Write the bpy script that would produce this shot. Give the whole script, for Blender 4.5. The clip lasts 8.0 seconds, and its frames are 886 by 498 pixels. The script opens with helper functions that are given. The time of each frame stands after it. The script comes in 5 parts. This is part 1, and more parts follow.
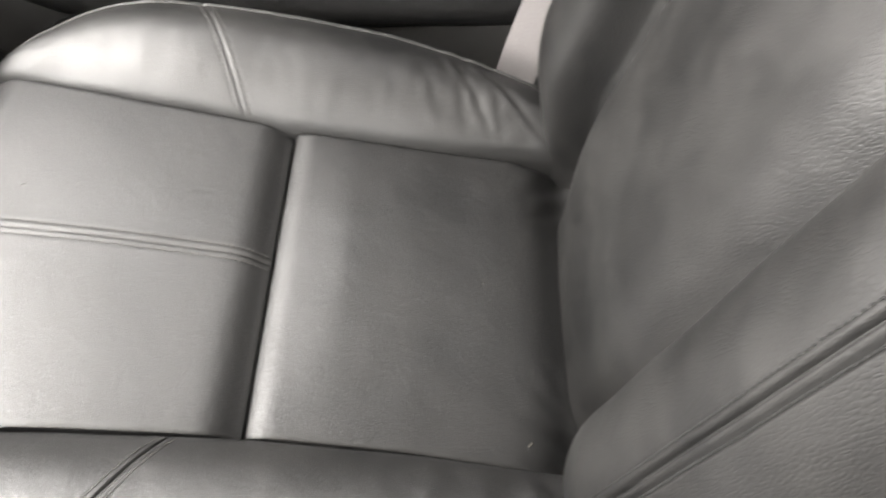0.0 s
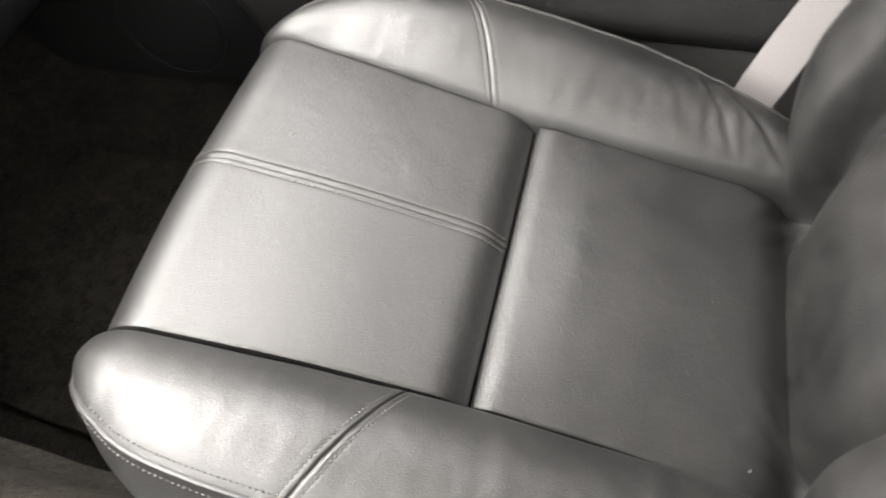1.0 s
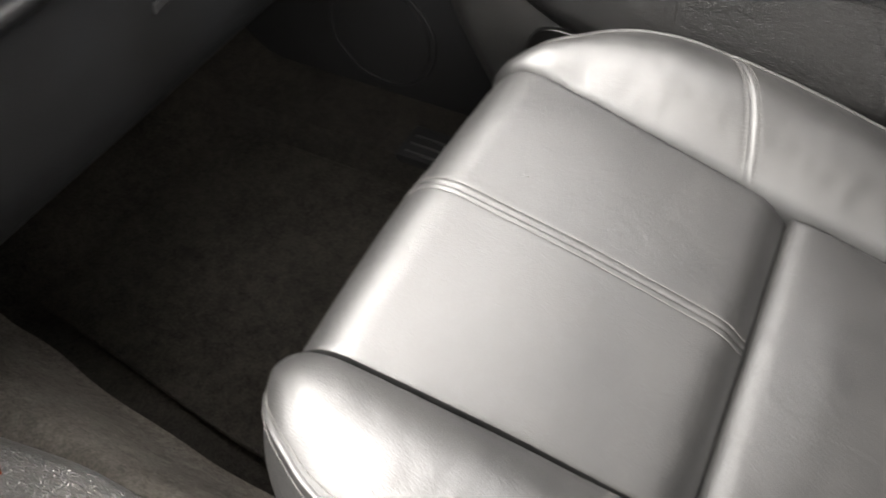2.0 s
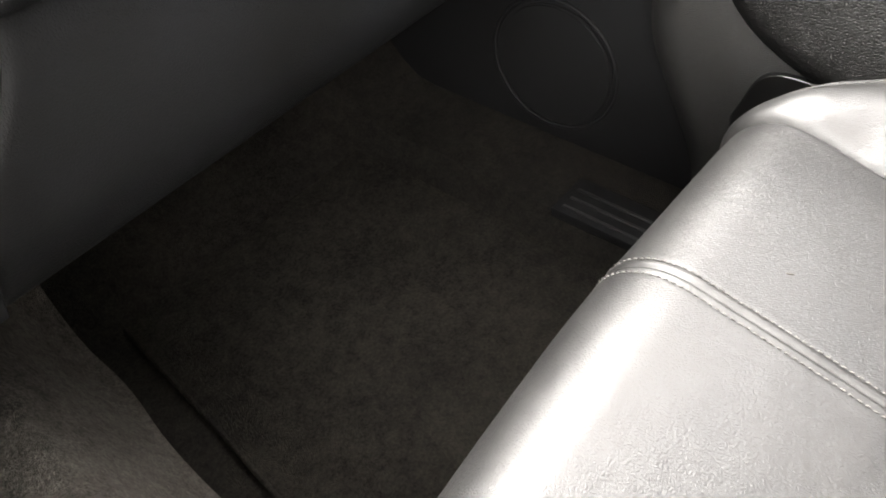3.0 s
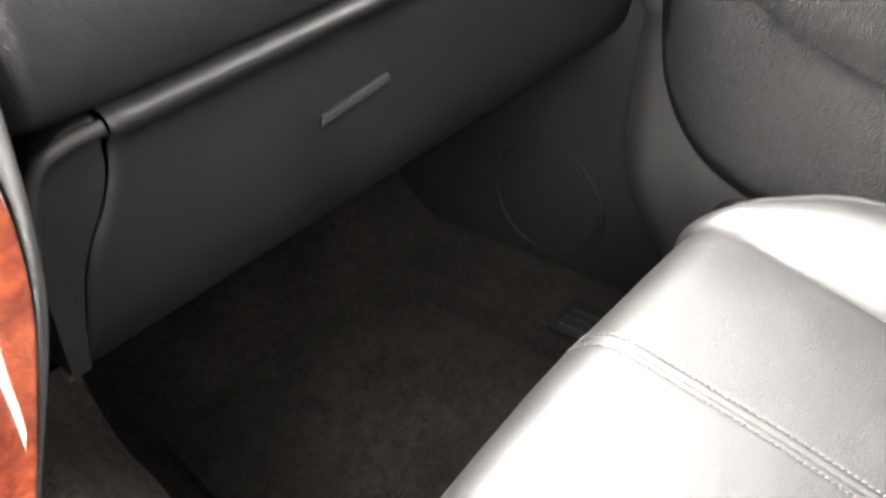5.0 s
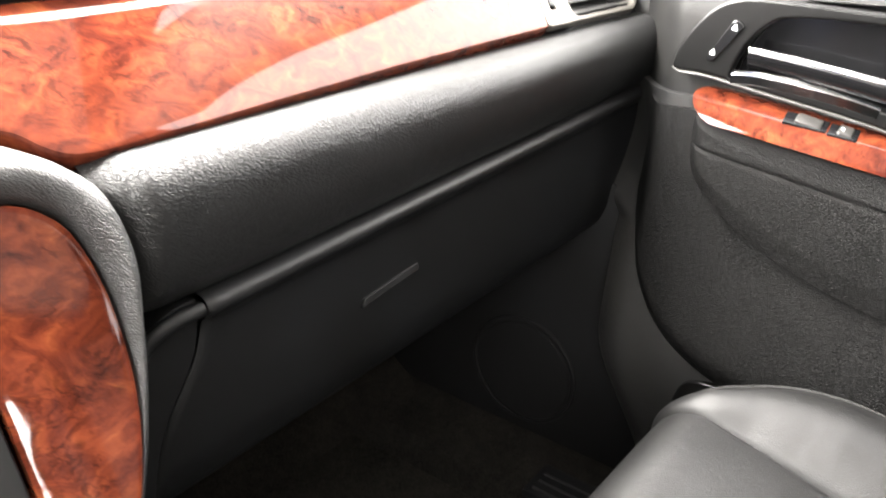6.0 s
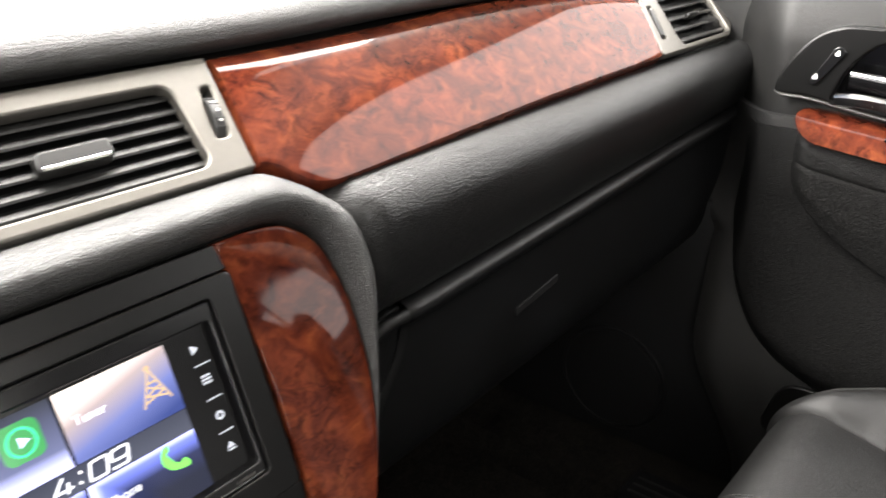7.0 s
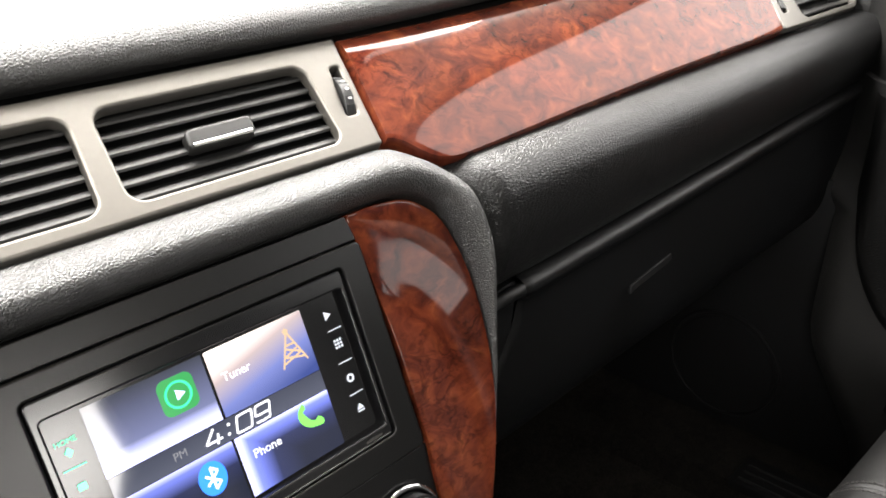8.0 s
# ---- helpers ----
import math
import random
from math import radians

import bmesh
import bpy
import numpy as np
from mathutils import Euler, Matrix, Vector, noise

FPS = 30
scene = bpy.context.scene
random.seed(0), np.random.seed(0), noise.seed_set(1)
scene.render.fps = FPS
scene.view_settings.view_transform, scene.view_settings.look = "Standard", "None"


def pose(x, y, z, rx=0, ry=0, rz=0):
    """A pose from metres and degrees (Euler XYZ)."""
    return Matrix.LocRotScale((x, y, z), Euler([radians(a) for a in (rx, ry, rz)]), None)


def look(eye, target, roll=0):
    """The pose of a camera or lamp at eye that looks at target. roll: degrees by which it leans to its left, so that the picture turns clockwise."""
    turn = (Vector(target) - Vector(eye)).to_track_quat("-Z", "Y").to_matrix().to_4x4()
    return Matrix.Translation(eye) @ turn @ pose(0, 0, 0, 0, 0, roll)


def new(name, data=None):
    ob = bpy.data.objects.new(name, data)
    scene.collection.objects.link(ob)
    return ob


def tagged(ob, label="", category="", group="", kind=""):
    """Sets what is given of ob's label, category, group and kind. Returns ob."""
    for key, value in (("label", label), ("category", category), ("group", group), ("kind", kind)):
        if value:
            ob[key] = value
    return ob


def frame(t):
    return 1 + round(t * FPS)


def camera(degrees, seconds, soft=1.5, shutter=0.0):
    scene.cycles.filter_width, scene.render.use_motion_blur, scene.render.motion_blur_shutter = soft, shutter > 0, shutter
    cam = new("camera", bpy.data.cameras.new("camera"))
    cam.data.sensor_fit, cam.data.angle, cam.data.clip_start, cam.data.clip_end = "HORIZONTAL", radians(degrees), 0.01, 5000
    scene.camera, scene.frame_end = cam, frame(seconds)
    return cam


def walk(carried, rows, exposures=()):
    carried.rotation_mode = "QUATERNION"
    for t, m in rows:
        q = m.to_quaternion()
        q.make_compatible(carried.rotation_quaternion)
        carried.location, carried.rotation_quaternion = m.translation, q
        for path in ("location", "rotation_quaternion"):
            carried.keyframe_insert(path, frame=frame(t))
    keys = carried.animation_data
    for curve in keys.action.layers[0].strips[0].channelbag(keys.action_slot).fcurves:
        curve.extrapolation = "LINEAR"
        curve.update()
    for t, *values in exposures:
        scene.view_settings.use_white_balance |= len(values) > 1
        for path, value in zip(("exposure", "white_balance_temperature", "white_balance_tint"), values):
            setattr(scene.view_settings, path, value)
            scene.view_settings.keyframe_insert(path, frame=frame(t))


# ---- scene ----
cam = camera(59.02, 8.0, 1.7, 0.4)
PATH = [
    (0, (-0.3388, -0.4208, 0.8226), (0.2210, -0.3641, -0.0041), -5.24),
    (0.5, (-0.3748, -0.3598, 0.8163), (0.2013, -0.2389, 0.0079), -5.28),
    (1, (-0.3776, -0.3208, 0.8211), (0.1869, -0.1259, 0.0190), -6.59),
    (1.5, (-0.3755, -0.2753, 0.8085), (0.1792, -0.0265, 0.0146), -5.43),
    (2, (-0.3598, -0.2073, 0.7879), (0.1920, 0.1120, 0.0175), -3.26),
    (2.2, (-0.3409, -0.1704, 0.7736), (0.1996, 0.1784, 0.0080), -2.55),
    (3.3, (-0.2610, -0.0840, 0.6540), (0.7409, 0.8598, -0.7935), -4.60),
    (3.5, (-0.2600, -0.0860, 0.6570), (0.7090, 0.8590, -0.8150), -4.60),
    (4, (-0.2610, -0.1070, 0.6600), (0.6660, 0.8930, -0.8020), -7.30),
    (4.5, (-0.2780, -0.1380, 0.6800), (0.6970, 0.9130, -0.7140), -8.30),
    (4.7, (-0.3016, -0.1511, 0.6987), (0.2159, 0.3825, 0.0298), -6.38),
    (4.8, (-0.3033, -0.1648, 0.6909), (0.2340, 0.3928, 0.0581), -6.52),
    (5, (-0.3380, -0.1748, 0.7067), (0.2626, 0.3774, 0.1284), -5.21),
    (5.2, (-0.3615, -0.1761, 0.7379), (0.2733, 0.3709, 0.1921), -3.44),
    (6.3, (-0.4564, -0.1466, 0.7763), (0.2873, 0.4062, 0.4004), 0.25),
    (6.4, (-0.4700, -0.1373, 0.7794), (0.2757, 0.4159, 0.4082), -0.63),
    (6.5, (-0.4802, -0.1409, 0.7813), (0.2500, 0.4295, 0.4052), -0.47),
    (7, (-0.5297, -0.1164, 0.7940), (0.1841, 0.4584, 0.3939), -0.45),
    (7.5, (-0.5639, -0.1003, 0.7946), (0.0995, 0.5214, 0.3782), -0.79),
    (8, (-0.5495, -0.1144, 0.7915), (0.0776, 0.5468, 0.3797), -3.19),
]
EXPOSURES = [(0.0, 1.15), (1.0, 1.36), (2.2, 1.75), (3.3, 2.2), (4.2, 2.25), (4.6, 2.35), (5.2, 2.45), (6.3, 0.6), (6.6, 0.15), (7.0, -0.17), (8.0, -0.2)]
walk(cam, [(t, look(eye, target, roll)) for t, eye, target, roll in PATH], EXPOSURES)

# ---- light: overcast day through the car's windows ----
world = bpy.data.worlds.new("sky")
scene.world = world
world.use_nodes = True
wn = world.node_tree.nodes
sky_tex = wn.new("ShaderNodeTexSky")
sky_tex.sky_type = "NISHITA"
sky_tex.sun_disc = False
sky_tex.sun_elevation, sky_tex.sun_rotation = radians(48), radians(20)
wn["Background"].inputs["Strength"].default_value = 0.08
world.node_tree.links.new(sky_tex.outputs[0], wn["Background"].inputs["Color"])

sun = new("sun", bpy.data.lights.new("sun", "SUN"))
sun.data.energy, sun.data.angle, sun.data.color = 0.6, radians(20), (1.0, 0.97, 0.93)
sun.matrix_world = look((1.0, 3.0, 4.0), (0, 0, 0))


def window_lamp(name, centre, aim, width, height, power, colour=(1.0, 0.960, 0.912), shape="RECTANGLE"):
    """Sky light standing in a window opening."""
    data = bpy.data.lights.new(name, "AREA")
    data.shape, data.size, data.size_y = shape, width, height
    data.energy, data.color = power, colour
    ob = new(name, data)
    ob.matrix_world = look(centre, aim)
    return ob


window_lamp("windshield_light", (-0.35, 0.603, 1.030), (-0.35, 0.083, 0.400), 1.52, 0.72, 128)
window_lamp("passenger_window_light", (0.468, 0.08, 1.045), (-0.492, 0.08, 0.565), 0.86, 0.80, 13.5, shape="ELLIPSE")
window_lamp("driver_window_light", (-1.27, -0.58, 1.08), (-0.1, -0.36, 0.50), 0.95, 0.40, 16.5)
window_lamp("rear_window_light", (-0.04, -1.85, 0.80), (-0.04, 0, 0.80), 0.66, 0.34, 20)
window_lamp("rear_door_window_light", (0.485, -1.06, 0.915), (-0.4, -1.0, 0.86), 0.52, 0.22, 2.2)
window_lamp("rear_quarter_window_light", (0.485, -1.56, 0.915), (-0.4, -1.5, 0.86), 0.30, 0.20, 1.2)


# ---- materials ----
def material(name, build, rough=0.5, metal=0.0, spec=0.5, coat=0.0):
    mat = bpy.data.materials.new(name)
    mat.use_nodes = True
    nt = mat.node_tree
    b = nt.nodes["Principled BSDF"]
    b.inputs["Roughness"].default_value = rough
    b.inputs["Metallic"].default_value = metal
    b.inputs["Specular IOR Level"].default_value = spec
    b.inputs["Coat Weight"].default_value = coat
    b.inputs["Coat Roughness"].default_value = 0.06
    build(nt, b)
    return mat


def node(nt, kind, **values):
    n = nt.nodes.new(kind)
    for key, value in values.items():
        n.inputs[key.replace("_", " ")].default_value = value
    return n


def coords(nt):
    return nt.nodes.new("ShaderNodeTexCoord").outputs["Object"]


def noise_of(nt, scale, detail=4.0, rough=0.55, distortion=0.0, vec=None):
    n = node(nt, "ShaderNodeTexNoise", Scale=scale, Detail=detail, Roughness=rough, Distortion=distortion)
    nt.links.new(vec or coords(nt), n.inputs["Vector"])
    return n.outputs["Fac"]


def ramp(nt, fac, stops):
    r = nt.nodes.new("ShaderNodeValToRGB")
    el = r.color_ramp.elements
    while len(el) < len(stops):
        el.new(0.5)
    for e, (pos, col) in zip(el, stops):
        e.position, e.color = pos, (*col, 1) if len(col) == 3 else col
    nt.links.new(fac, r.inputs["Fac"])
    return r.outputs["Color"]


def grey(a):
    return (a, a, a)


def bump(nt, b, height, strength, distance, onto=None):
    n = node(nt, "ShaderNodeBump", Strength=strength, Distance=distance)
    nt.links.new(height, n.inputs["Height"])
    if onto is not None:
        nt.links.new(onto, n.inputs["Normal"])
    nt.links.new(n.outputs["Normal"], b.inputs["Normal"])
    return n.outputs["Normal"]


def math_node(nt, op, a, c):
    n = nt.nodes.new("ShaderNodeMath")
    n.operation = op
    for k, v in enumerate((a, c)):
        if hasattr(v, "is_linked"):
            nt.links.new(v, n.inputs[k])
        else:
            n.inputs[k].default_value = v
    return n.outputs[0]


def pebble(nt, scale, stretch=(1, 1, 1), wander=0.8):
    """Leather grain: rounded cells with creases between them."""
    m = nt.nodes.new("ShaderNodeMapping")
    m.inputs["Scale"].default_value = stretch
    nt.links.new(coords(nt), m.inputs["Vector"])
    wob = node(nt, "ShaderNodeTexNoise", Scale=scale * 0.5, Detail=2.0)
    nt.links.new(m.outputs[0], wob.inputs["Vector"])
    add = nt.nodes.new("ShaderNodeVectorMath")
    add.operation = "MULTIPLY_ADD"
    add.inputs[1].default_value = (wander / scale,) * 3
    nt.links.new(wob.outputs["Color"], add.inputs[0])
    nt.links.new(m.outputs[0], add.inputs[2])
    v = nt.nodes.new("ShaderNodeTexVoronoi")
    v.feature = "DISTANCE_TO_EDGE"
    v.inputs["Scale"].default_value = scale
    nt.links.new(add.outputs[0], v.inputs["Vector"])
    r = node(nt, "ShaderNodeMapRange", From_Max=0.25)
    nt.links.new(v.outputs["Distance"], r.inputs["Value"])
    return r.outputs[0]


def leather(base, worn, scale, strength, r0, r1, wrinkle=0.0, stretch=(1, 1, 1), wander=0.8):
    def build(nt, b):
        n1, n2 = noise_of(nt, 9, 5), noise_of(nt, 60, 4)
        mix = math_node(nt, "MULTIPLY_ADD", n1, 0.7)
        mix.node.inputs[2].default_value = 0.0
        fac = math_node(nt, "ADD", mix, math_node(nt, "MULTIPLY", n2, 0.3))
        nt.links.new(ramp(nt, fac, ((0.35, grey(base)), (0.68, worn))), b.inputs["Base Color"])
        nt.links.new(ramp(nt, fac, ((0.3, grey(r0)), (0.7, grey(r1)))), b.inputs["Roughness"])
        nm = bump(nt, b, pebble(nt, scale, stretch, wander), strength, 0.0006)
        if wrinkle:
            nm = bump(nt, b, noise_of(nt, 38, 5, 0.6, 1.2), wrinkle, 0.004, nm)
    return build


# black hide, a little shiny from use
SEAT = material("seat_leather", leather(0.0020, (0.0050, 0.0047, 0.0043), 600, 0.23, 0.42, 0.57, 0.12, (0.8, 1, 1)), spec=0.6)
SEATBACK = material("stretched_seat_leather", leather(0.0020, (0.0050, 0.0047, 0.0043), 640, 0.20, 0.36, 0.52, 0.08, (0.9, 0.6, 0.40)), spec=0.58)
DASH = material("grained_dash_vinyl", leather(0.010, (0.017, 0.0168, 0.0162), 600, 0.60, 0.42, 0.50, 0.0, (0.9, 1, 1), 0.40), spec=1.0)
DASHLOW = material("fine_grained_dash_vinyl", leather(0.0065, (0.0100, 0.0101, 0.0103), 560, 0.45, 0.31, 0.40, 0.0, (0.5, 1, 1)), spec=0.40)
# the bluish lift of GLOVE, LIP and KICK paints lens haze over black plastic
GLOVE = material("matt_black_glovebox_plastic", leather(0.0043, (0.0062, 0.0066, 0.0073), 620, 0.25, 0.46, 0.55), spec=0.16)
# same plastic as GLOVE, lightened and glossed to paint the lip's highlight
LIP = material("highlit_lip_plastic", leather(0.0055, (0.0080, 0.0083, 0.0090), 620, 0.20, 0.38, 0.46), spec=0.30)
KICK = material("matt_black_kick_plastic", leather(0.0055, (0.0080, 0.0083, 0.0090), 620, 0.30, 0.6, 0.7), spec=0.15)
SLAT = material("grey_black_slat_plastic", leather(0.009, (0.013, 0.013, 0.0127), 900, 0.1, 0.38, 0.46), spec=0.45)
DOOR = material("grained_door_vinyl", leather(0.007, (0.0115, 0.0112, 0.0106), 700, 0.25, 0.42, 0.52), spec=0.34)
# DOOR vinyl made darker: shade below the window is put into the colour
DOORPAD = material("shade_darkened_door_vinyl", leather(0.0032, (0.0053, 0.0052, 0.0050), 460, 0.80, 0.42, 0.52), spec=0.17)
DOORLOW = material("smooth_grey_door_plastic", leather(0.016, (0.023, 0.0223, 0.021), 520, 0.50, 0.38, 0.46), spec=0.36)
# grey raised in the colour for side light that falls on the console
CONSOLE = material("lit_grey_console_vinyl", leather(0.042, (0.074, 0.070, 0.065), 420, 1.0, 0.26, 0.38, 0.0, (1, 0.45, 1), 1.2), spec=1.0)
PLASTIC = material("black_plastic", leather(0.012, (0.018, 0.018, 0.018), 900, 0.12, 0.40, 0.5), spec=0.5)


def burl(nt, b):
    m = nt.nodes.new("ShaderNodeMapping")
    m.inputs["Scale"].default_value = (1, 1.3, 1.3)
    nt.links.new(coords(nt), m.inputs["Vector"])
    warp = node(nt, "ShaderNodeTexNoise", Scale=16, Detail=4.0, Distortion=1.5)
    nt.links.new(m.outputs[0], warp.inputs["Vector"])
    add = nt.nodes.new("ShaderNodeVectorMath")
    add.operation = "MULTIPLY_ADD"
    add.inputs[1].default_value = (0.026,) * 3
    nt.links.new(warp.outputs["Color"], add.inputs[0])
    nt.links.new(m.outputs[0], add.inputs[2])
    swirl = noise_of(nt, 38, 7, 0.62, 1.2, add.outputs[0])
    cloud = noise_of(nt, 13, 4, 0.55, 0.8, add.outputs[0])
    eyes = nt.nodes.new("ShaderNodeTexVoronoi")
    eyes.inputs["Scale"].default_value = 48
    nt.links.new(add.outputs[0], eyes.inputs["Vector"])
    knots = ramp(nt, eyes.outputs["Distance"], ((0.05, grey(0.42)), (0.22, grey(1.0))))
    # dark flecks that gather in clusters, and long curled figure lines
    where = ramp(nt, noise_of(nt, 22, 3, 0.5, 0.5, add.outputs[0]), ((0.50, grey(0.0)), (0.60, grey(1.0))))
    flecks = ramp(nt, noise_of(nt, 100, 3, 0.55, 1.5, add.outputs[0]), ((0.50, grey(0.0)), (0.60, grey(1.0))))
    curl = ramp(nt, noise_of(nt, 27, 2, 0.4, 2.2, add.outputs[0]), ((0.475, grey(0.0)), (0.50, grey(0.75)), (0.525, grey(0.0))))
    spots = math_node(nt, "MAXIMUM", math_node(nt, "MULTIPLY", where, flecks), math_node(nt, "MULTIPLY", curl, where))
    dark = math_node(nt, "MULTIPLY", knots, math_node(nt, "SUBTRACT", 1.0, math_node(nt, "MULTIPLY", spots, 0.55)))
    body = ramp(nt, swirl, ((0.27, (0.030, 0.0060, 0.0042)), (0.40, (0.066, 0.0138, 0.0075)), (0.52, (0.103, 0.0215, 0.0102)), (0.64, (0.142, 0.033, 0.0135)), (0.80, (0.23, 0.070, 0.026))))
    tone = ramp(nt, cloud, ((0.33, grey(0.62)), (0.66, grey(1.15))))
    mul = nt.nodes.new("ShaderNodeMix")
    mul.data_type, mul.blend_type = "RGBA", "MULTIPLY"
    mul.inputs[0].default_value = 1.0
    nt.links.new(body, mul.inputs[6]); nt.links.new(tone, mul.inputs[7])
    mul2 = nt.nodes.new("ShaderNodeMix")
    mul2.data_type, mul2.blend_type = "RGBA", "MULTIPLY"
    mul2.inputs[0].default_value = 0.8
    nt.links.new(mul.outputs[2], mul2.inputs[6]); nt.links.new(dark, mul2.inputs[7])
    nt.links.new(mul2.outputs[2], b.inputs["Base Color"])
    nt.links.new(ramp(nt, noise_of(nt, 90, 4), ((0.3, grey(0.03)), (0.75, grey(0.07)))), b.inputs["Coat Roughness"])


WOOD = material("burl_wood_lacquer", burl, rough=0.3, spec=0.0, coat=0.52)


def satin(nt, b):
    nt.links.new(ramp(nt, noise_of(nt, 220, 4), ((0.3, (0.147, 0.139, 0.125)), (0.7, (0.157, 0.148, 0.133)))), b.inputs["Base Color"])
    bump(nt, b, noise_of(nt, 1800, 2), 0.05, 0.0003)


SILVER = material("satin_silver_paint", satin, rough=0.42, metal=0.75)


def carpet(dark, light):
    def build(nt, b):
        tufts = math_node(nt, "MULTIPLY", noise_of(nt, 340, 4, 0.75), 0.45)
        clumps = math_node(nt, "MULTIPLY", noise_of(nt, 75, 5, 0.7, 0.6), 0.30)
        wear = math_node(nt, "MULTIPLY", noise_of(nt, 9, 4, 0.6), 0.25)
        fac = math_node(nt, "ADD", tufts, math_node(nt, "ADD", clumps, wear))
        nt.links.new(ramp(nt, fac, ((0.40, dark), (0.60, light))), b.inputs["Base Color"])
        bump(nt, b, noise_of(nt, 420, 4, 0.75), 1.0, 0.006)
    return build


# footwell shade is put into CARPET and MAT; TUNNEL stays light as lit carpet
CARPET = material("shade_darkened_carpet", carpet((0.005, 0.0046, 0.0041), (0.029, 0.026, 0.022)), rough=0.95, spec=0.1)
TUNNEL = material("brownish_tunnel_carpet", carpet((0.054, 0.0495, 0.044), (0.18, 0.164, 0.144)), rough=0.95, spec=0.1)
MAT = material("shade_darkened_floor_mat", carpet((0.006, 0.0055, 0.0048), (0.034, 0.0305, 0.0255)), rough=0.95, spec=0.1)


def plain(colour, vary=0.15, scale=80):
    def build(nt, b):
        lo = tuple(c * (1 - vary) for c in colour)
        hi = tuple(min(1, c * (1 + vary)) for c in colour)
        nt.links.new(ramp(nt, noise_of(nt, scale, 4), ((0.3, lo), (0.7, hi))), b.inputs["Base Color"])
    return build


TAB = material("grey_vent_slider_plastic", plain((0.012, 0.0118, 0.0114)), rough=0.45, spec=0.4)
GLOSSBLACK = material("gloss_black_plastic", plain((0.006, 0.006, 0.0065)), rough=0.16, spec=0.5)
SATINBLACK = material("satin_black_plastic", plain((0.004, 0.004, 0.004)), rough=0.30, spec=0.35)
GREYPLASTIC = material("dark_grey_plastic", plain((0.035, 0.034, 0.032)), rough=0.4)
CHROME = material("chrome", plain((0.78, 0.78, 0.79), 0.04), rough=0.10, metal=1.0)
THREAD = material("grey_thread", plain((0.044, 0.0425, 0.040), 0.3, 900), rough=0.7, spec=0.4)
DARKTHREAD = material("black_thread", plain((0.005, 0.005, 0.005), 0.3, 900), rough=0.7, spec=0.3)
WEBBING = material("pale_grey_belt_webbing", plain((0.13, 0.121, 0.12), 0.12, 600), rough=0.75)
HEADLINER = material("grey_headliner_cloth", plain((0.50, 0.485, 0.46), 0.06, 300), rough=0.95, spec=0.1)
SCUFF = material("pale_scuff", plain((0.024, 0.022, 0.018), 0.3, 900), rough=0.7, spec=0.3)
WHITEMARK = material("white_print", plain((0.75, 0.75, 0.75), 0.03), rough=0.5)
DARKVOID = material("vent_duct_black", plain((0.004, 0.004, 0.004)), rough=0.8, spec=0.2)


def asphalt(nt, b):
    nt.links.new(ramp(nt, noise_of(nt, 90, 6), ((0.3, grey(0.035)), (0.7, grey(0.07)))), b.inputs["Base Color"])
    bump(nt, b, noise_of(nt, 160, 4), 0.6, 0.01)


ASPHALT = material("asphalt", asphalt, rough=0.9)


def glow(name, colour, power):
    """A lit area of the display."""
    mat = bpy.data.materials.new(name)
    mat.use_nodes = True
    b = mat.node_tree.nodes["Principled BSDF"]
    b.inputs["Base Color"].default_value = (0.01, 0.01, 0.01, 1)
    b.inputs["Roughness"].default_value = 0.2
    b.inputs["Emission Color"].default_value = (*colour, 1)
    b.inputs["Emission Strength"].default_value = power
    return mat


def glow_fade(name, stops, lo, hi, power, axis="Z"):
    """A lit area of the display whose colour runs from bottom to top."""
    mat = bpy.data.materials.new(name)
    mat.use_nodes = True
    nt = mat.node_tree
    b = nt.nodes["Principled BSDF"]
    b.inputs["Base Color"].default_value = (0.01, 0.01, 0.01, 1)
    b.inputs["Roughness"].default_value = 0.06
    sep = nt.nodes.new("ShaderNodeSeparateXYZ")
    nt.links.new(coords(nt), sep.inputs[0])
    r = node(nt, "ShaderNodeMapRange", From_Min=lo, From_Max=hi)
    nt.links.new(sep.outputs[axis], r.inputs["Value"])
    nt.links.new(ramp(nt, r.outputs[0], stops), b.inputs["Emission Color"])
    b.inputs["Emission Strength"].default_value = power
    return mat


def glow_corner(name, stops, x0, x1, z0, z1, power, share=0.5, edge=False):
    """A lit tile that is brightest along its upper and left edges, or towards that corner."""
    mat = bpy.data.materials.new(name)
    mat.use_nodes = True
    nt = mat.node_tree
    b = nt.nodes["Principled BSDF"]
    b.inputs["Base Color"].default_value = (0.01, 0.01, 0.01, 1)
    b.inputs["Roughness"].default_value = 0.06
    sep = nt.nodes.new("ShaderNodeSeparateXYZ")
    nt.links.new(coords(nt), sep.inputs[0])
    rx = node(nt, "ShaderNodeMapRange", From_Min=x1, From_Max=x0)
    rz = node(nt, "ShaderNodeMapRange", From_Min=z0, From_Max=z1)
    nt.links.new(sep.outputs["X"], rx.inputs["Value"])
    nt.links.new(sep.outputs["Z"], rz.inputs["Value"])
    if edge:
        fac = math_node(nt, "MAXIMUM", rx.outputs[0], rz.outputs[0])
    else:
        fac = math_node(nt, "ADD", math_node(nt, "MULTIPLY", rx.outputs[0], 1 - share), math_node(nt, "MULTIPLY", rz.outputs[0], share))
    nt.links.new(ramp(nt, fac, stops), b.inputs["Emission Color"])
    b.inputs["Emission Strength"].default_value = power
    return mat


# ---- builders ----
def thing(name, base, label, category, group="", kind=""):
    ob = new(name)
    ob.empty_display_size = 0.05
    ob.location = base
    return tagged(ob, label, category, group, kind)


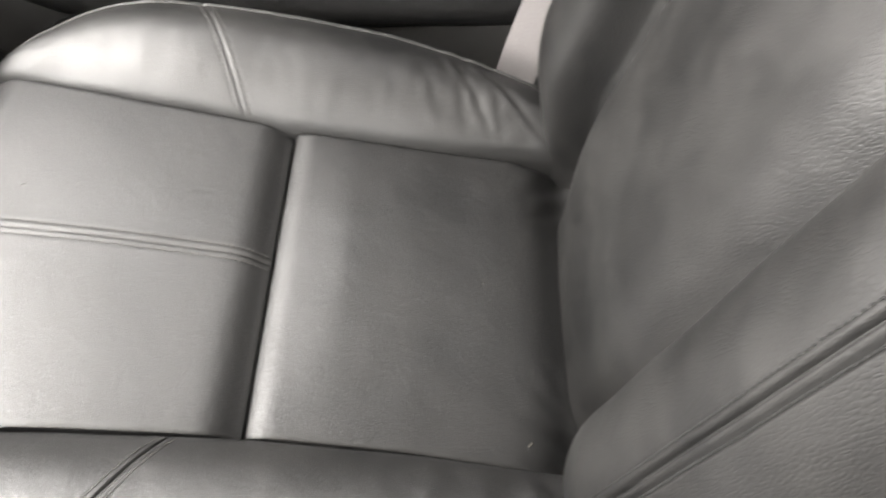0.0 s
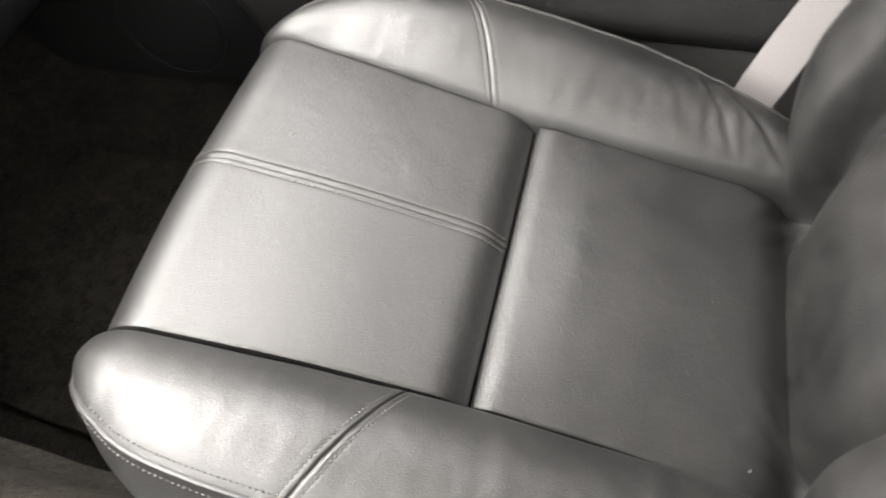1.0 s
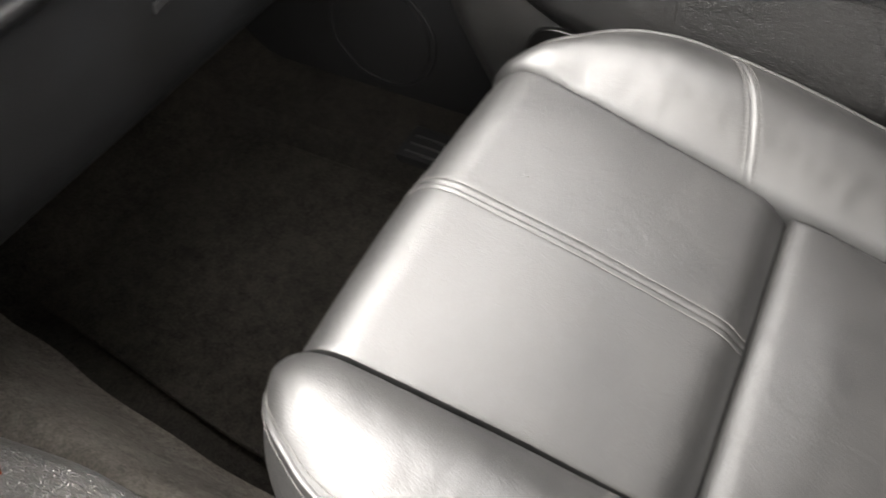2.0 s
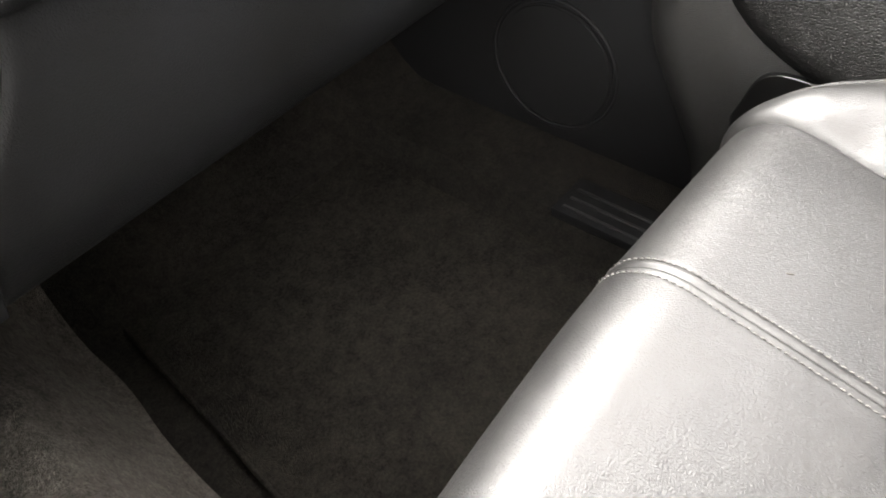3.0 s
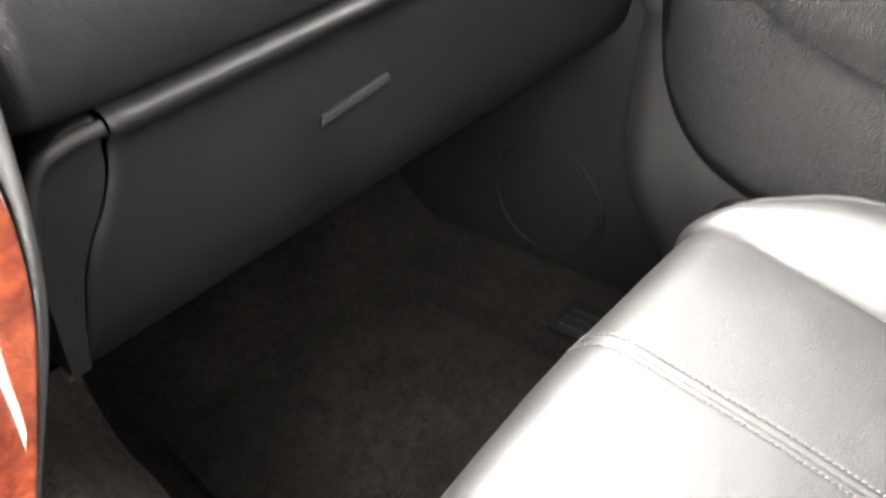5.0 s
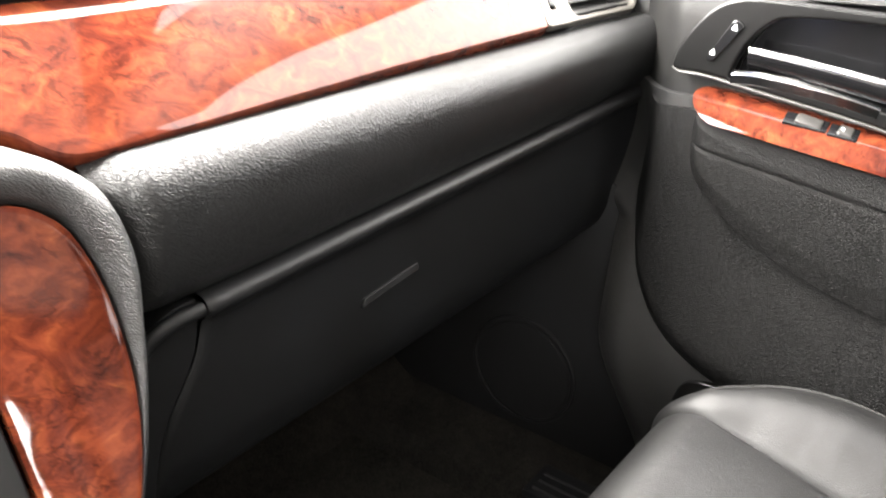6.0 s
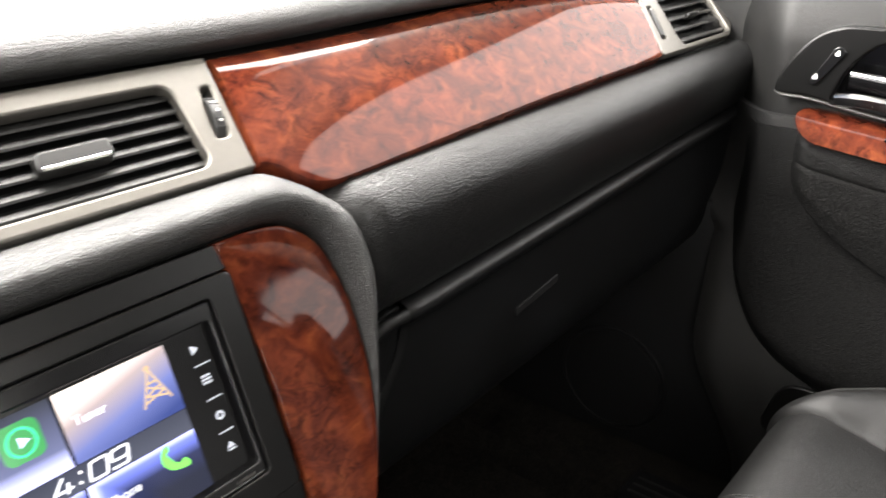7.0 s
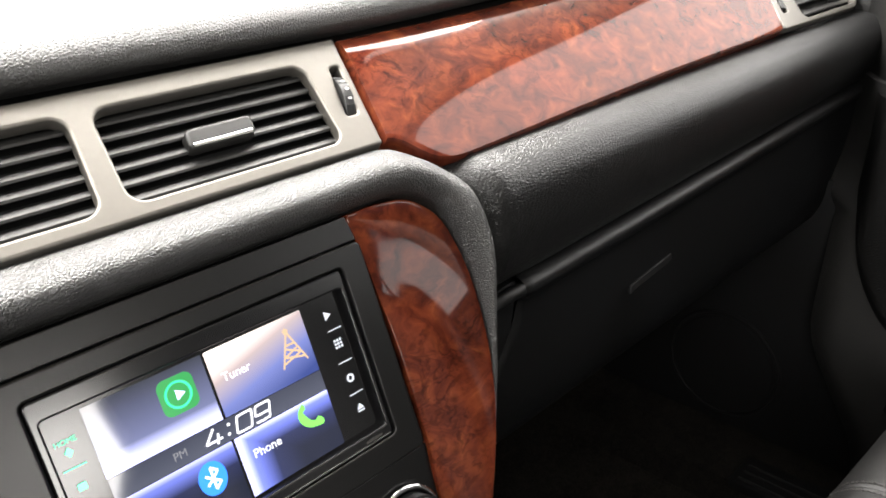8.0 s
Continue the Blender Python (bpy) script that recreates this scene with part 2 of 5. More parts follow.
def base_of(parent):
    """Where the origin of a thing or of a part lies."""
    at = Vector((0, 0, 0))
    while parent is not None:
        at = at + parent.location
        parent = parent.parent
    return at


def part(name, data, mat, parent, label="", smooth=True):
    """One mesh object under a thing or a part; its points are given in the place's own metres."""
    if isinstance(data, bmesh.types.BMesh):
        me = bpy.data.meshes.new(name)
        data.to_mesh(me)
        data.free()
    else:
        me = data
    me.name = name
    shift = base_of(parent)
    if shift.length > 0:
        me.transform(Matrix.Translation(-shift))
    me.materials.clear()
    me.materials.append(mat)
    if smooth:
        for p in me.polygons:
            p.use_smooth = True
        me.set_sharp_from_angle(angle=radians(38))
    ob = new(name, me)
    ob.parent = parent
    if label:
        tagged(ob, label)
    return ob


def structure(name, data, mat, label, category, smooth=True):
    return tagged(part(name, data, mat, None, "", smooth), label, category, "", "structure")


def grid_mesh(fn, nu, nv, thick=0.0):
    verts = [tuple(fn(i / (nu - 1), j / (nv - 1))) for j in range(nv) for i in range(nu)]
    faces = [(j * nu + i, j * nu + i + 1, (j + 1) * nu + i + 1, (j + 1) * nu + i) for j in range(nv - 1) for i in range(nu - 1)]
    me = bpy.data.meshes.new("grid")
    me.from_pydata(verts, [], faces)
    me.update()
    if thick:
        bm = bmesh.new()
        bm.from_mesh(me)
        bmesh.ops.recalc_face_normals(bm, faces=bm.faces)
        bmesh.ops.solidify(bm, geom=bm.faces[:], thickness=thick)
        bm.to_mesh(me)
        bm.free()
    return me


def box(x0, x1, y0, y1, z0, z1, bevel=0.0, segments=2, turn=None):
    bm = bmesh.new()
    bmesh.ops.create_cube(bm, size=1)
    for v in bm.verts:
        v.co = ((x0 + x1) / 2 + v.co.x * (x1 - x0), (y0 + y1) / 2 + v.co.y * (y1 - y0), (z0 + z1) / 2 + v.co.z * (z1 - z0))
    if bevel:
        bmesh.ops.bevel(bm, geom=bm.edges[:], offset=bevel, segments=segments, affect="EDGES", profile=0.5)
    if turn is not None:
        bm.transform(turn)
    return bm


def smooth_line(points, steps=8, closed=False):
    """A Catmull-Rom line through points."""
    pts = [Vector(p) for p in points]
    n = len(pts)
    out = []
    for i in range(n if closed else n - 1):
        p0, p1 = pts[(i - 1) % n] if closed or i else pts[0], pts[i]
        p2 = pts[(i + 1) % n]
        p3 = pts[(i + 2) % n] if closed or i + 2 < n else pts[-1]
        for k in range(steps):
            t = k / steps
            out.append(0.5 * ((2 * p1) + (p2 - p0) * t + (2 * p0 - 5 * p1 + 4 * p2 - p3) * t * t + (3 * p1 - p0 - 3 * p2 + p3) * t ** 3))
    if not closed:
        out.append(pts[-1])
    return out


def plate(outlines, frame_m, depth, bevel=0.0, res=3):
    """A plate cut from closed 2D outlines (later ones are holes), front at local w = 0, going back by depth."""
    cu = bpy.data.curves.new("plate", "CURVE")
    cu.dimensions, cu.fill_mode = "2D", "BOTH"
    cu.extrude = max(depth / 2 - bevel, 0.0001)
    cu.bevel_depth, cu.bevel_resolution = bevel, res
    for line in outlines:
        sp = cu.splines.new("POLY")
        sp.points.add(len(line) - 1)
        for p, q in zip(sp.points, line):
            p.co = (q[0], q[1], 0, 1)
        sp.use_cyclic_u = True
    cu.offset = -bevel
    ob = bpy.data.objects.new("plate", cu)
    scene.collection.objects.link(ob)
    me = bpy.data.meshes.new_from_object(ob.evaluated_get(bpy.context.evaluated_depsgraph_get()))
    bpy.data.objects.remove(ob)
    me.transform(frame_m @ Matrix.Translation((0, 0, -depth / 2)))
    return me


def round_rect(u0, u1, v0, v1, r, seg=6, skew=0.0):
    """Outline of a rectangle with round corners; skew shifts its top along u."""
    out = []
    for cu_, cv, a0 in ((u1 - r, v1 - r, 0), (u0 + r, v1 - r, 90), (u0 + r, v0 + r, 180), (u1 - r, v0 + r, 270)):
        for k in range(seg + 1):
            a = radians(a0 + 90 * k / seg)
            v = cv + r * math.sin(a)
            out.append((cu_ + r * math.cos(a) + skew * (v - v0) / (v1 - v0), v))
    return out


def round_poly(points, r, seg=5):
    """Outline of a polygon with rounded corners."""
    out = []
    n = len(points)
    for i in range(n):
        p, a, c = Vector(points[i]), Vector(points[i - 1]), Vector(points[(i + 1) % n])
        d1, d2 = (a - p), (c - p)
        rr = min(r, 0.45 * d1.length, 0.45 * d2.length)
        s, e = p + d1.normalized() * rr, p + d2.normalized() * rr
        for k in range(seg + 1):
            t = k / seg
            out.append(tuple((1 - t) ** 2 * s + 2 * t * (1 - t) * p + t * t * e))
    return out


def sweep(path, section, normal, closed=False):
    """A moulding: a closed section (side, out) carried along a path; normal is 'out', a vector or one for each point."""
    n, m = len(path), len(section)
    verts, faces = [], []
    for i, p in enumerate(path):
        p = Vector(p)
        t = (Vector(path[min(i + 1, n - 1)]) - Vector(path[max(i - 1, 0)])).normalized()
        out = Vector(normal[i] if isinstance(normal, list) else normal).normalized()
        side = t.cross(out).normalized()
        out = side.cross(t).normalized()
        verts += [tuple(p + side * a + out * c) for a, c in section]
    for i in range(n - 1):
        for k in range(m):
            faces.append((i * m + k, i * m + (k + 1) % m, (i + 1) * m + (k + 1) % m, (i + 1) * m + k))
    faces += [tuple(range(m))[::-1], tuple((n - 1) * m + k for k in range(m))]
    me = bpy.data.meshes.new("sweep")
    me.from_pydata(verts, [], faces)
    bm = bmesh.new()
    bm.from_mesh(me)
    bmesh.ops.recalc_face_normals(bm, faces=bm.faces)
    bm.to_mesh(me)
    bm.free()
    return me


def oval(a, c, n=10):
    return [(a * math.cos(2 * math.pi * k / n), c * math.sin(2 * math.pi * k / n)) for k in range(n)]


def stitches(path, normals, pitch=0.0042, length=0.0029, r=0.00055, lift=0.0003):
    """A row of thread stitches along a line, as one mesh."""
    verts, faces = [], []
    d, last = 0.0, None
    cum = [0.0]
    for a, c in zip(path, path[1:]):
        cum.append(cum[-1] + (Vector(c) - Vector(a)).length)
    k, s = 0, pitch / 2
    while s < cum[-1]:
        while cum[k + 1] < s:
            k += 1
        t = (s - cum[k]) / max(cum[k + 1] - cum[k], 1e-9)
        p = Vector(path[k]).lerp(Vector(path[k + 1]), t)
        nrm = Vector(normals[k] if isinstance(normals, list) else normals).normalized()
        tan = (Vector(path[k + 1]) - Vector(path[k])).normalized()
        side = tan.cross(nrm).normalized()
        i0 = len(verts)
        for q, sc in ((-0.5, 0.35), (-0.25, 1.0), (0.25, 1.0), (0.5, 0.35)):
            c0 = p + tan * (length * q) + nrm * (lift + (0.0004 if sc == 1.0 else -0.0004))
            for j in range(6):
                a = math.pi * 2 * j / 6
                verts.append(tuple(c0 + (side * math.cos(a) + nrm * math.sin(a)) * r * sc))
        for row in range(3):
            for j in range(6):
                faces.append((i0 + row * 6 + j, i0 + row * 6 + (j + 1) % 6, i0 + row * 6 + 6 + (j + 1) % 6, i0 + row * 6 + 6 + j))
        faces += [tuple(i0 + j for j in range(6))[::-1], tuple(i0 + 18 + j for j in range(6))]
        s += pitch
    me = bpy.data.meshes.new("stitching")
    me.from_pydata(verts, [], faces)
    return me


def lerp_table(table, x):
    """Smooth value from a short table of (x, value)."""
    xs, ys = [p[0] for p in table], [p[1] for p in table]
    return float(np.interp(x, xs, ys))


def step(a, c, x):
    t = min(max((x - a) / (c - a), 0.0), 1.0)
    return t * t * (3 - 2 * t)

# ---- car shell ----
CX = -0.413  # the car's centre line


def ground_sheet():
    bm = bmesh.new()
    bmesh.ops.create_grid(bm, x_segments=8, y_segments=8, size=60)
    bm.transform(Matrix.Translation((0, 0, -0.55)))
    return bm


structure("ground", ground_sheet(), ASPHALT, "dark grey asphalt under the car", "ground")


def roof_fn(u, v):
    y = -1.9 + 2.21 * v
    wide = 0.30 * step(-0.60, -0.72, y)
    x = -1.15 - wide + (1.27 + 2 * wide) * u
    return (x, y, 1.37 - 0.035 * abs(2 * u - 1) ** 4 - 0.05 * max(0, v - 0.7) ** 2 / 0.09)


structure("ceiling", grid_mesh(roof_fn, 24, 16, 0.02), HEADLINER, "grey cloth headliner of the car", "headliner")


def pillar(points, r):
    return sweep(smooth_line(points, 6), [(a, c) for a, c in oval(r, 0.025, 14)], (1, 0.0, 0.35))


for nm, pts, r in (("trim_1", ((0.50, 0.440, 0.69), (0.43, 0.300, 1.02), (0.345, 0.225, 1.19), (0.265, 0.140, 1.29), (0.195, 0.02, 1.345), (0.16, -0.12, 1.37)), 0.085),
                   ("trim_2", ((-1.35, 0.335, 0.74), (-1.315, 0.285, 1.02), (-1.22, 0.175, 1.30)), 0.085),
                   ("trim_3", ((0.46, -0.68, 0.70), (0.41, -0.68, 1.0), (0.23, -0.68, 1.32)), 0.05),
                   ("trim_4", ((-1.39, -0.68, 0.70), (-1.33, -0.68, 1.0), (-1.21, -0.68, 1.26)), 0.05)):
    structure(nm, pillar(pts, r), HEADLINER, "grey pillar trim between the car windows", "pillar trim")


def side_wall(x_low, x_high):
    def fn(u, v):
        y = -1.9 + 2.75 * u
        z = -0.05 + 0.80 * v
        return (x_low + (x_high - x_low) * v, y, z)
    return grid_mesh(fn, 8, 8, 0.03)


structure("wall_driver_side", side_wall(-1.38, -1.40), DOOR, "black vinyl driver door side, closed", "door side")
structure("wall_passenger_side", side_wall(0.49, 0.51), DOOR, "black body side behind the door trim", "body side")
def rear_side(x, window):
    """Trim from the belt line to the roof, with the rear door's window cut through where there is one."""
    outline = [(0.66, 0.76), (1.92, 0.76), (1.92, 1.40), (0.66, 1.40)]
    return plate([outline] + ([round_rect(0.77, 1.35, 0.79, 1.06, 0.05, 5), round_rect(1.39, 1.74, 0.79, 1.06, 0.05, 5)] if window else []), door_frame(x), 0.02)


def door_frame(x):
    """Local u runs rearwards (-y), v up, w inwards."""
    m = Matrix.Identity(4)
    m[0][0], m[1][0], m[2][0] = 0, -1, 0
    m[0][1], m[1][1], m[2][1] = 0, 0, 1
    m[0][2], m[1][2], m[2][2] = -1, 0, 0
    m[0][3], m[1][3], m[2][3] = x, 0, 0
    return m


for nm, x, window in (("wall_rear_left", -1.40, False), ("wall_rear_right", 0.50, True)):
    structure(nm, rear_side(x, window), DOOR, "grey trim closing the rear of the cabin", "rear trim", False)
structure("wall_rear", box(-1.40, 0.50, -1.95, -1.92, -0.05, 1.40), DOOR, "dark rear of the cabin", "rear wall")


def floor_fn(u, v):
    x = -1.38 + 1.88 * u
    y = -1.9 + 2.75 * v
    # transmission tunnel, its side and the rising toe board
    e = -0.178 + 0.09 * max(0, y - 0.2)
    t = step(e, e - 0.085, x) * step(2 * CX - e, 2 * CX - e + 0.085, x)
    z = 0.155 * t + 0.02 * t * math.cos((x - CX) * 6)
    z += 0.42 * step(0.50, 0.84, y) * (1 - 0.3 * t)
    z += 0.003 * noise.noise(Vector((x * 9, y * 9, 0.3)))
    z += 0.05 * step(0.272, 0.290, x)
    return (x, y, z)


structure("floor", grid_mesh(floor_fn, 190, 110, 0.0), CARPET, "worn carpet with a raised tunnel, coloured dark for footwell shade", "carpet floor")


def smooth_tab(tab, x, w=0.014):
    return sum(lerp_table(tab, x + d * w) for d in (-1, -0.5, 0, 0.5, 1)) / 5


TUNNEL_EDGE = [(-0.9, -0.176), (0.2, -0.176), (0.26, -0.172), (0.32, -0.167), (0.37, -0.161), (0.43, -0.151), (0.48, -0.145), (0.54, -0.141), (0.60, -0.134), (0.70, -0.118), (0.8, -0.10)]


def tunnel_fn(u, v):
    """Loose carpet over the tunnel, its edge standing off the floor."""
    y = -0.9 + 1.66 * v
    e = smooth_tab(TUNNEL_EDGE, y) + 0.002 * math.sin(y * 31)
    x = e + (2 * (CX - e)) * u
    fx, fy, z = floor_fn((x + 1.38) / 1.88, (y + 1.9) / 2.75)
    return (x, y, z + 0.012 + 0.006 * step(0.0, 0.03, min(u, 1 - u)))


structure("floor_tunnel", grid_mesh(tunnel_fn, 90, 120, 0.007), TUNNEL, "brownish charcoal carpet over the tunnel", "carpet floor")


# ---- floor console on the tunnel, between the seats ----
console = thing("floor_console", (CX, 0.0, 0.19), "grained vinyl floor console on the carpeted tunnel, coloured lighter grey as if lit", "console")


def console_fn(u, v):
    """Padded top rolling over into upright sides."""
    y = -0.42 + 0.80 * v
    w, r = abs(CX + 0.270 + 0.016 * step(0.15, 0.29, y)), 0.020
    a = 2 * u - 1
    k = abs(a)
    if k < 0.62:
        dx, z = w * k / 0.62 - r * k / 0.62, 0.246 + 0.006 * (1 - (k / 0.62) ** 2)
    elif k < 0.84:
        t = (k - 0.62) / 0.22 * math.pi / 2
        dx, z = w - r + r * math.sin(t), 0.246 - r + r * math.cos(t)
    else:
        t = (k - 0.84) / 0.16
        dx, z = w + 0.004 * t, 0.226 - 0.061 * t
    z += 0.0012 * noise.noise(Vector((dx * 14, y * 9, 2.0)))
    return (CX + math.copysign(dx, a), y, z - 0.010 * step(0.02, 0.0, min(v, 1 - v)))


part("console_cover", grid_mesh(console_fn, 90, 60, 0.006), CONSOLE, console)
part("console_end", box(CX - 0.135, CX + 0.135, -0.419, -0.413, 0.165, 0.234, 0.002), PLASTIC, console, "black plastic end cap")


# ---- passenger seat ----
seat = thing("passenger_seat", (0, -0.2, 0.06), "black leather front car seat with double-stitched seams, lightly creased", "car seat")
SL = 0.23
H0 = math.atan(SL)
RF = 0.040
S1 = 0.50 / math.cos(H0)
S2 = S1 + RF * (H0 + math.pi / 2)
S3 = S2 + 0.15


def s_of(y):
    return (y + 0.52) / math.cos(H0)


def prof(s):
    """Side line of the cushion: y, z and its normal."""
    if s < S1:
        return -0.52 + s * math.cos(H0), 0.36 - 0.52 * SL + s * math.sin(H0), -math.sin(H0), math.cos(H0)
    if s < S2:
        h = H0 - (s - S1) / RF
        y = -0.02 + RF * (math.sin(H0) - math.sin(h))
        z = 0.36 - 0.02 * SL + RF * (math.cos(h) - math.cos(H0))
        return y, z, -math.sin(h), math.cos(h)
    y, z = -0.02 + RF * (math.sin(H0) + 1), 0.36 - 0.02 * SL - RF * math.cos(H0)
    return y - 0.10 * (s - S2), z - (s - S2), 1.0, 0.0


def plan_y(s):
    """y along the flat part; past the front edge it runs on with s."""
    return -0.52 + s * math.cos(H0)


W_TAB = [(-0.53, 0.156), (-0.48, 0.153), (-0.36, 0.147), (-0.25, 0.146), (-0.12, 0.153), (0.0, 0.162), (0.2, 0.164)]
E_TAB = [(-0.53, 0.205), (-0.47, 0.222), (-0.40, 0.242), (-0.33, 0.255), (-0.25, 0.260), (-0.15, 0.259), (-0.09, 0.256), (-0.05, 0.250),
         (-0.025, 0.240), (-0.005, 0.224), (0.015, 0.204), (0.035, 0.186), (0.06, 0.175), (0.2, 0.170)]
H_TAB = [(-0.53, 0.020), (-0.44, 0.034), (-0.32, 0.043), (-0.15, 0.0445), (-0.08, 0.0395), (-0.04, 0.0315), (-0.01, 0.021), (0.03, 0.008), (0.2, 0.003)]


def seat_w(s):
    return smooth_tab(W_TAB, plan_y(s))


def rough_n(x, y, seed, scale=14.0):
    return noise.noise(Vector((x * scale, y * scale, seed)))


def seam(d, depth, width):
    return -depth * math.exp(-(d / width) ** 2)


S_CROSS = s_of(-0.250)


def insert_point(x, s, seed):
    y, z, ny, nz = prof(s)
    w = seat_w(s)
    d_side = w - abs(x)
    front = s > S_CROSS
    off = seam(d_side, 0.0018, 0.0030) - 0.0085 * step(0.0024, 0.0004, d_side)
    if front:
        off += seam(s - S_CROSS, 0.012, 0.018) - 0.012 * step(0.004, 0.0, s - S_CROSS) + 0.004 * math.sin(math.pi * min(1, (s - S_CROSS) / 0.3))
        off += seam(abs(x - 0.004), 0.0014, 0.0012) - seam(abs(abs(x - 0.004) - 0.0030), 0.0004, 0.0020) + seam(abs(abs(x - 0.004) - 0.0062), 0.0004, 0.0012)
        off += 0.003 * (1 - (x / w) ** 2)
    else:
        off += seam(S_CROSS - s, 0.0034, 0.0100) + 0.007 * (1 - (x / w) ** 2) * step(0, 0.06, S_CROSS - s)
        off += 0.0006 * rough_n(x, s, seed, 26) + seam(s - 0.02, 0.02, 0.03) - 0.012 * (1 - s / S_CROSS) ** 1.3
        # creases where the seat meets the back
        q = step(0.10, 0.03, s) * (abs(x) / w) ** 2
        off += 0.0016 * q * math.sin((s * 0.7 + abs(x)) * 190 + 4 * rough_n(x, s, 1.0, 15))
    off += 0.0012 * rough_n(x, s, seed + 3, 11) + 0.0002 * rough_n(x, s, seed + 5, 26)
    # the front edge bows forward between the bolsters
    bow = 0.003 * max(0.0, 1 - (x / w) ** 2) * step(S1 - 0.10, S1 + 0.03, s)
    return (x, y + ny * off + bow, z + nz * off)


def insert_fn(x0, x1, s0, s1, seed):
    """x0 and x1 are shares of the half width."""
    def fn(u, v):
        s = s0 + (s1 - s0) * (v ** 1.25 if s0 > 0 else 1 - (1 - v) ** 1.25)
        w = seat_w(s)
        c = 0.004
        if x0 and x1:
            return insert_point(-w * (0.35 * (1 - 2 * u) + 0.65 * math.cos(math.pi * u)), s, seed)
        # finer towards the middle seam and the outer edge
        far = (x0 or x1) * w
        q = (1 - u if x0 else u) ** 1.35
        return insert_point(c + (far - c) * (1 - (1 - q) ** 1.6), s, seed)
    return fn


for side in ((-1.0, 0), (0, 1.0)):
    part("insert_panel", grid_mesh(insert_fn(side[0], side[1], S_CROSS, S3, 5), 130, 150), SEAT, seat, "smooth black leather front panel")
part("insert_panel", grid_mesh(insert_fn(-1.0, 1.0, 0.0, S_CROSS, 7), 170, 110), SEAT, seat, "black leather rear panel with pale scuffs")


def split_s(v, sgn):
    """The cross seam of a side bolster, from its inner to its outer end."""
    return s_of(-0.206 + 0.057 * v ** 0.9)


def bolster_point(sgn, v, s, extra=0.0):
    y, z, ny, nz = prof(s)
    w = seat_w(s)
    # the outboard bolster ends a little further back
    ahead = plan_y(s) + (0.027 * step(-0.20, -0.07, plan_y(s)) if sgn > 0 else 0.0)
    e, h = smooth_tab(E_TAB, ahead), smooth_tab(H_TAB, ahead)
    rise = 1 - (1 - min(v / 0.62, 1)) ** 2
    drop = max(0, (v - 0.62) / 0.38) ** 2
    off = h * rise - (0.004 + 0.25 * h) * drop
    off += seam(v * (e - w), 0.0075, 0.0040) - 0.028 * step(0.012, 0.0, v)
    ds = (s - split_s(v, sgn))
    off += seam(ds, 0.0018, 0.0012) - seam(abs(ds) - 0.0030, 0.0002, 0.0024) + seam(abs(ds) - 0.0062, 0.0004, 0.0012)
    yy = plan_y(s)
    # fine cross wrinkles from use
    off += (0.0004 + 0.0009 * step(-0.28, -0.40, yy)) * noise.noise(Vector((yy * 75, v * 5 + sgn, 2.0))) * step(0.02, 0.2, v)
    # gathered creases at the rear end
    g = step(-0.30, -0.40, yy) * step(0.0, 0.35, v)
    if sgn > 0:
        for c, a, sl in ((-0.362, 0.0003, 0.05), (-0.392, 0.0006, 0.02), (-0.406, 0.0009, 0.06), (-0.425, 0.0006, 0.03), (-0.448, 0.0010, 0.10)):
            d = yy - c - sl * (v - 0.4) - 0.004 * rough_n(v, c, 1.0, 5)
            off -= a * g * math.exp(-(d / 0.0034) ** 2) - 0.7 * a * g * math.exp(-((d - 0.007) / 0.005) ** 2)
        off += -0.0018 * math.exp(-(((yy + 0.045) / 0.018) ** 2) - ((v - 0.10) / 0.12) ** 2)
    else:
        off += 0.4 * g * 0.002 * math.sin(yy * 180)
    off += 0.0013 * rough_n(v * 0.1 + sgn, yy, 4.0, 17) + extra
    x = w - 0.003 + (e - w + 0.003) * v
    return Vector((sgn * x, y + ny * off, z + nz * off))


def bolster_fn(sgn, front):
    def fn(u, v):
        if front:
            s = split_s(u, sgn) + (S2 + 0.03 - split_s(u, sgn)) * v ** 1.5
        else:
            s = split_s(u, sgn) * (1 - (1 - v) ** 1.5)
        return bolster_point(sgn, u ** 1.15, s)
    return fn


for sgn in (1, -1):
    for front in (True, False):
        part("bolster_panel", grid_mesh(bolster_fn(sgn, front), 56, 120), SEAT, seat,
             "padded black leather side bolster" if front else "creased black leather side bolster")


def edge_line(sgn, s0=0.02, s1=S2 + 0.02, n=150, v=1.0, extra=0.0):
    return [bolster_point(sgn, v, s0 + (s1 - s0) * k / (n - 1), extra) for k in range(n)]


def skirt_fn(sgn):
    line = edge_line(sgn, 0.0, S2 + 0.03, 160)

    def fn(u, v):
        k = min(int(u * 159), 158)
        t = u * 159 - k
        p = line[k].lerp(line[k + 1], t)
        tan = (line[k + 1] - line[k])
        out = Vector((sgn * abs(tan.y), 0.0, 0)) + Vector((0, abs(tan.x), 0))
        out = out.normalized() if out.length > 1e-9 else Vector((sgn, 0, 0))
        z = p.z * (1 - v) + 0.11 * v
        b = 0.016 * math.sin(math.pi * min(v * 1.3, 1)) - 0.035 * step(0.45, 1.0, v)
        q = p + out * b
        return (q.x, q.y, z)
    return fn


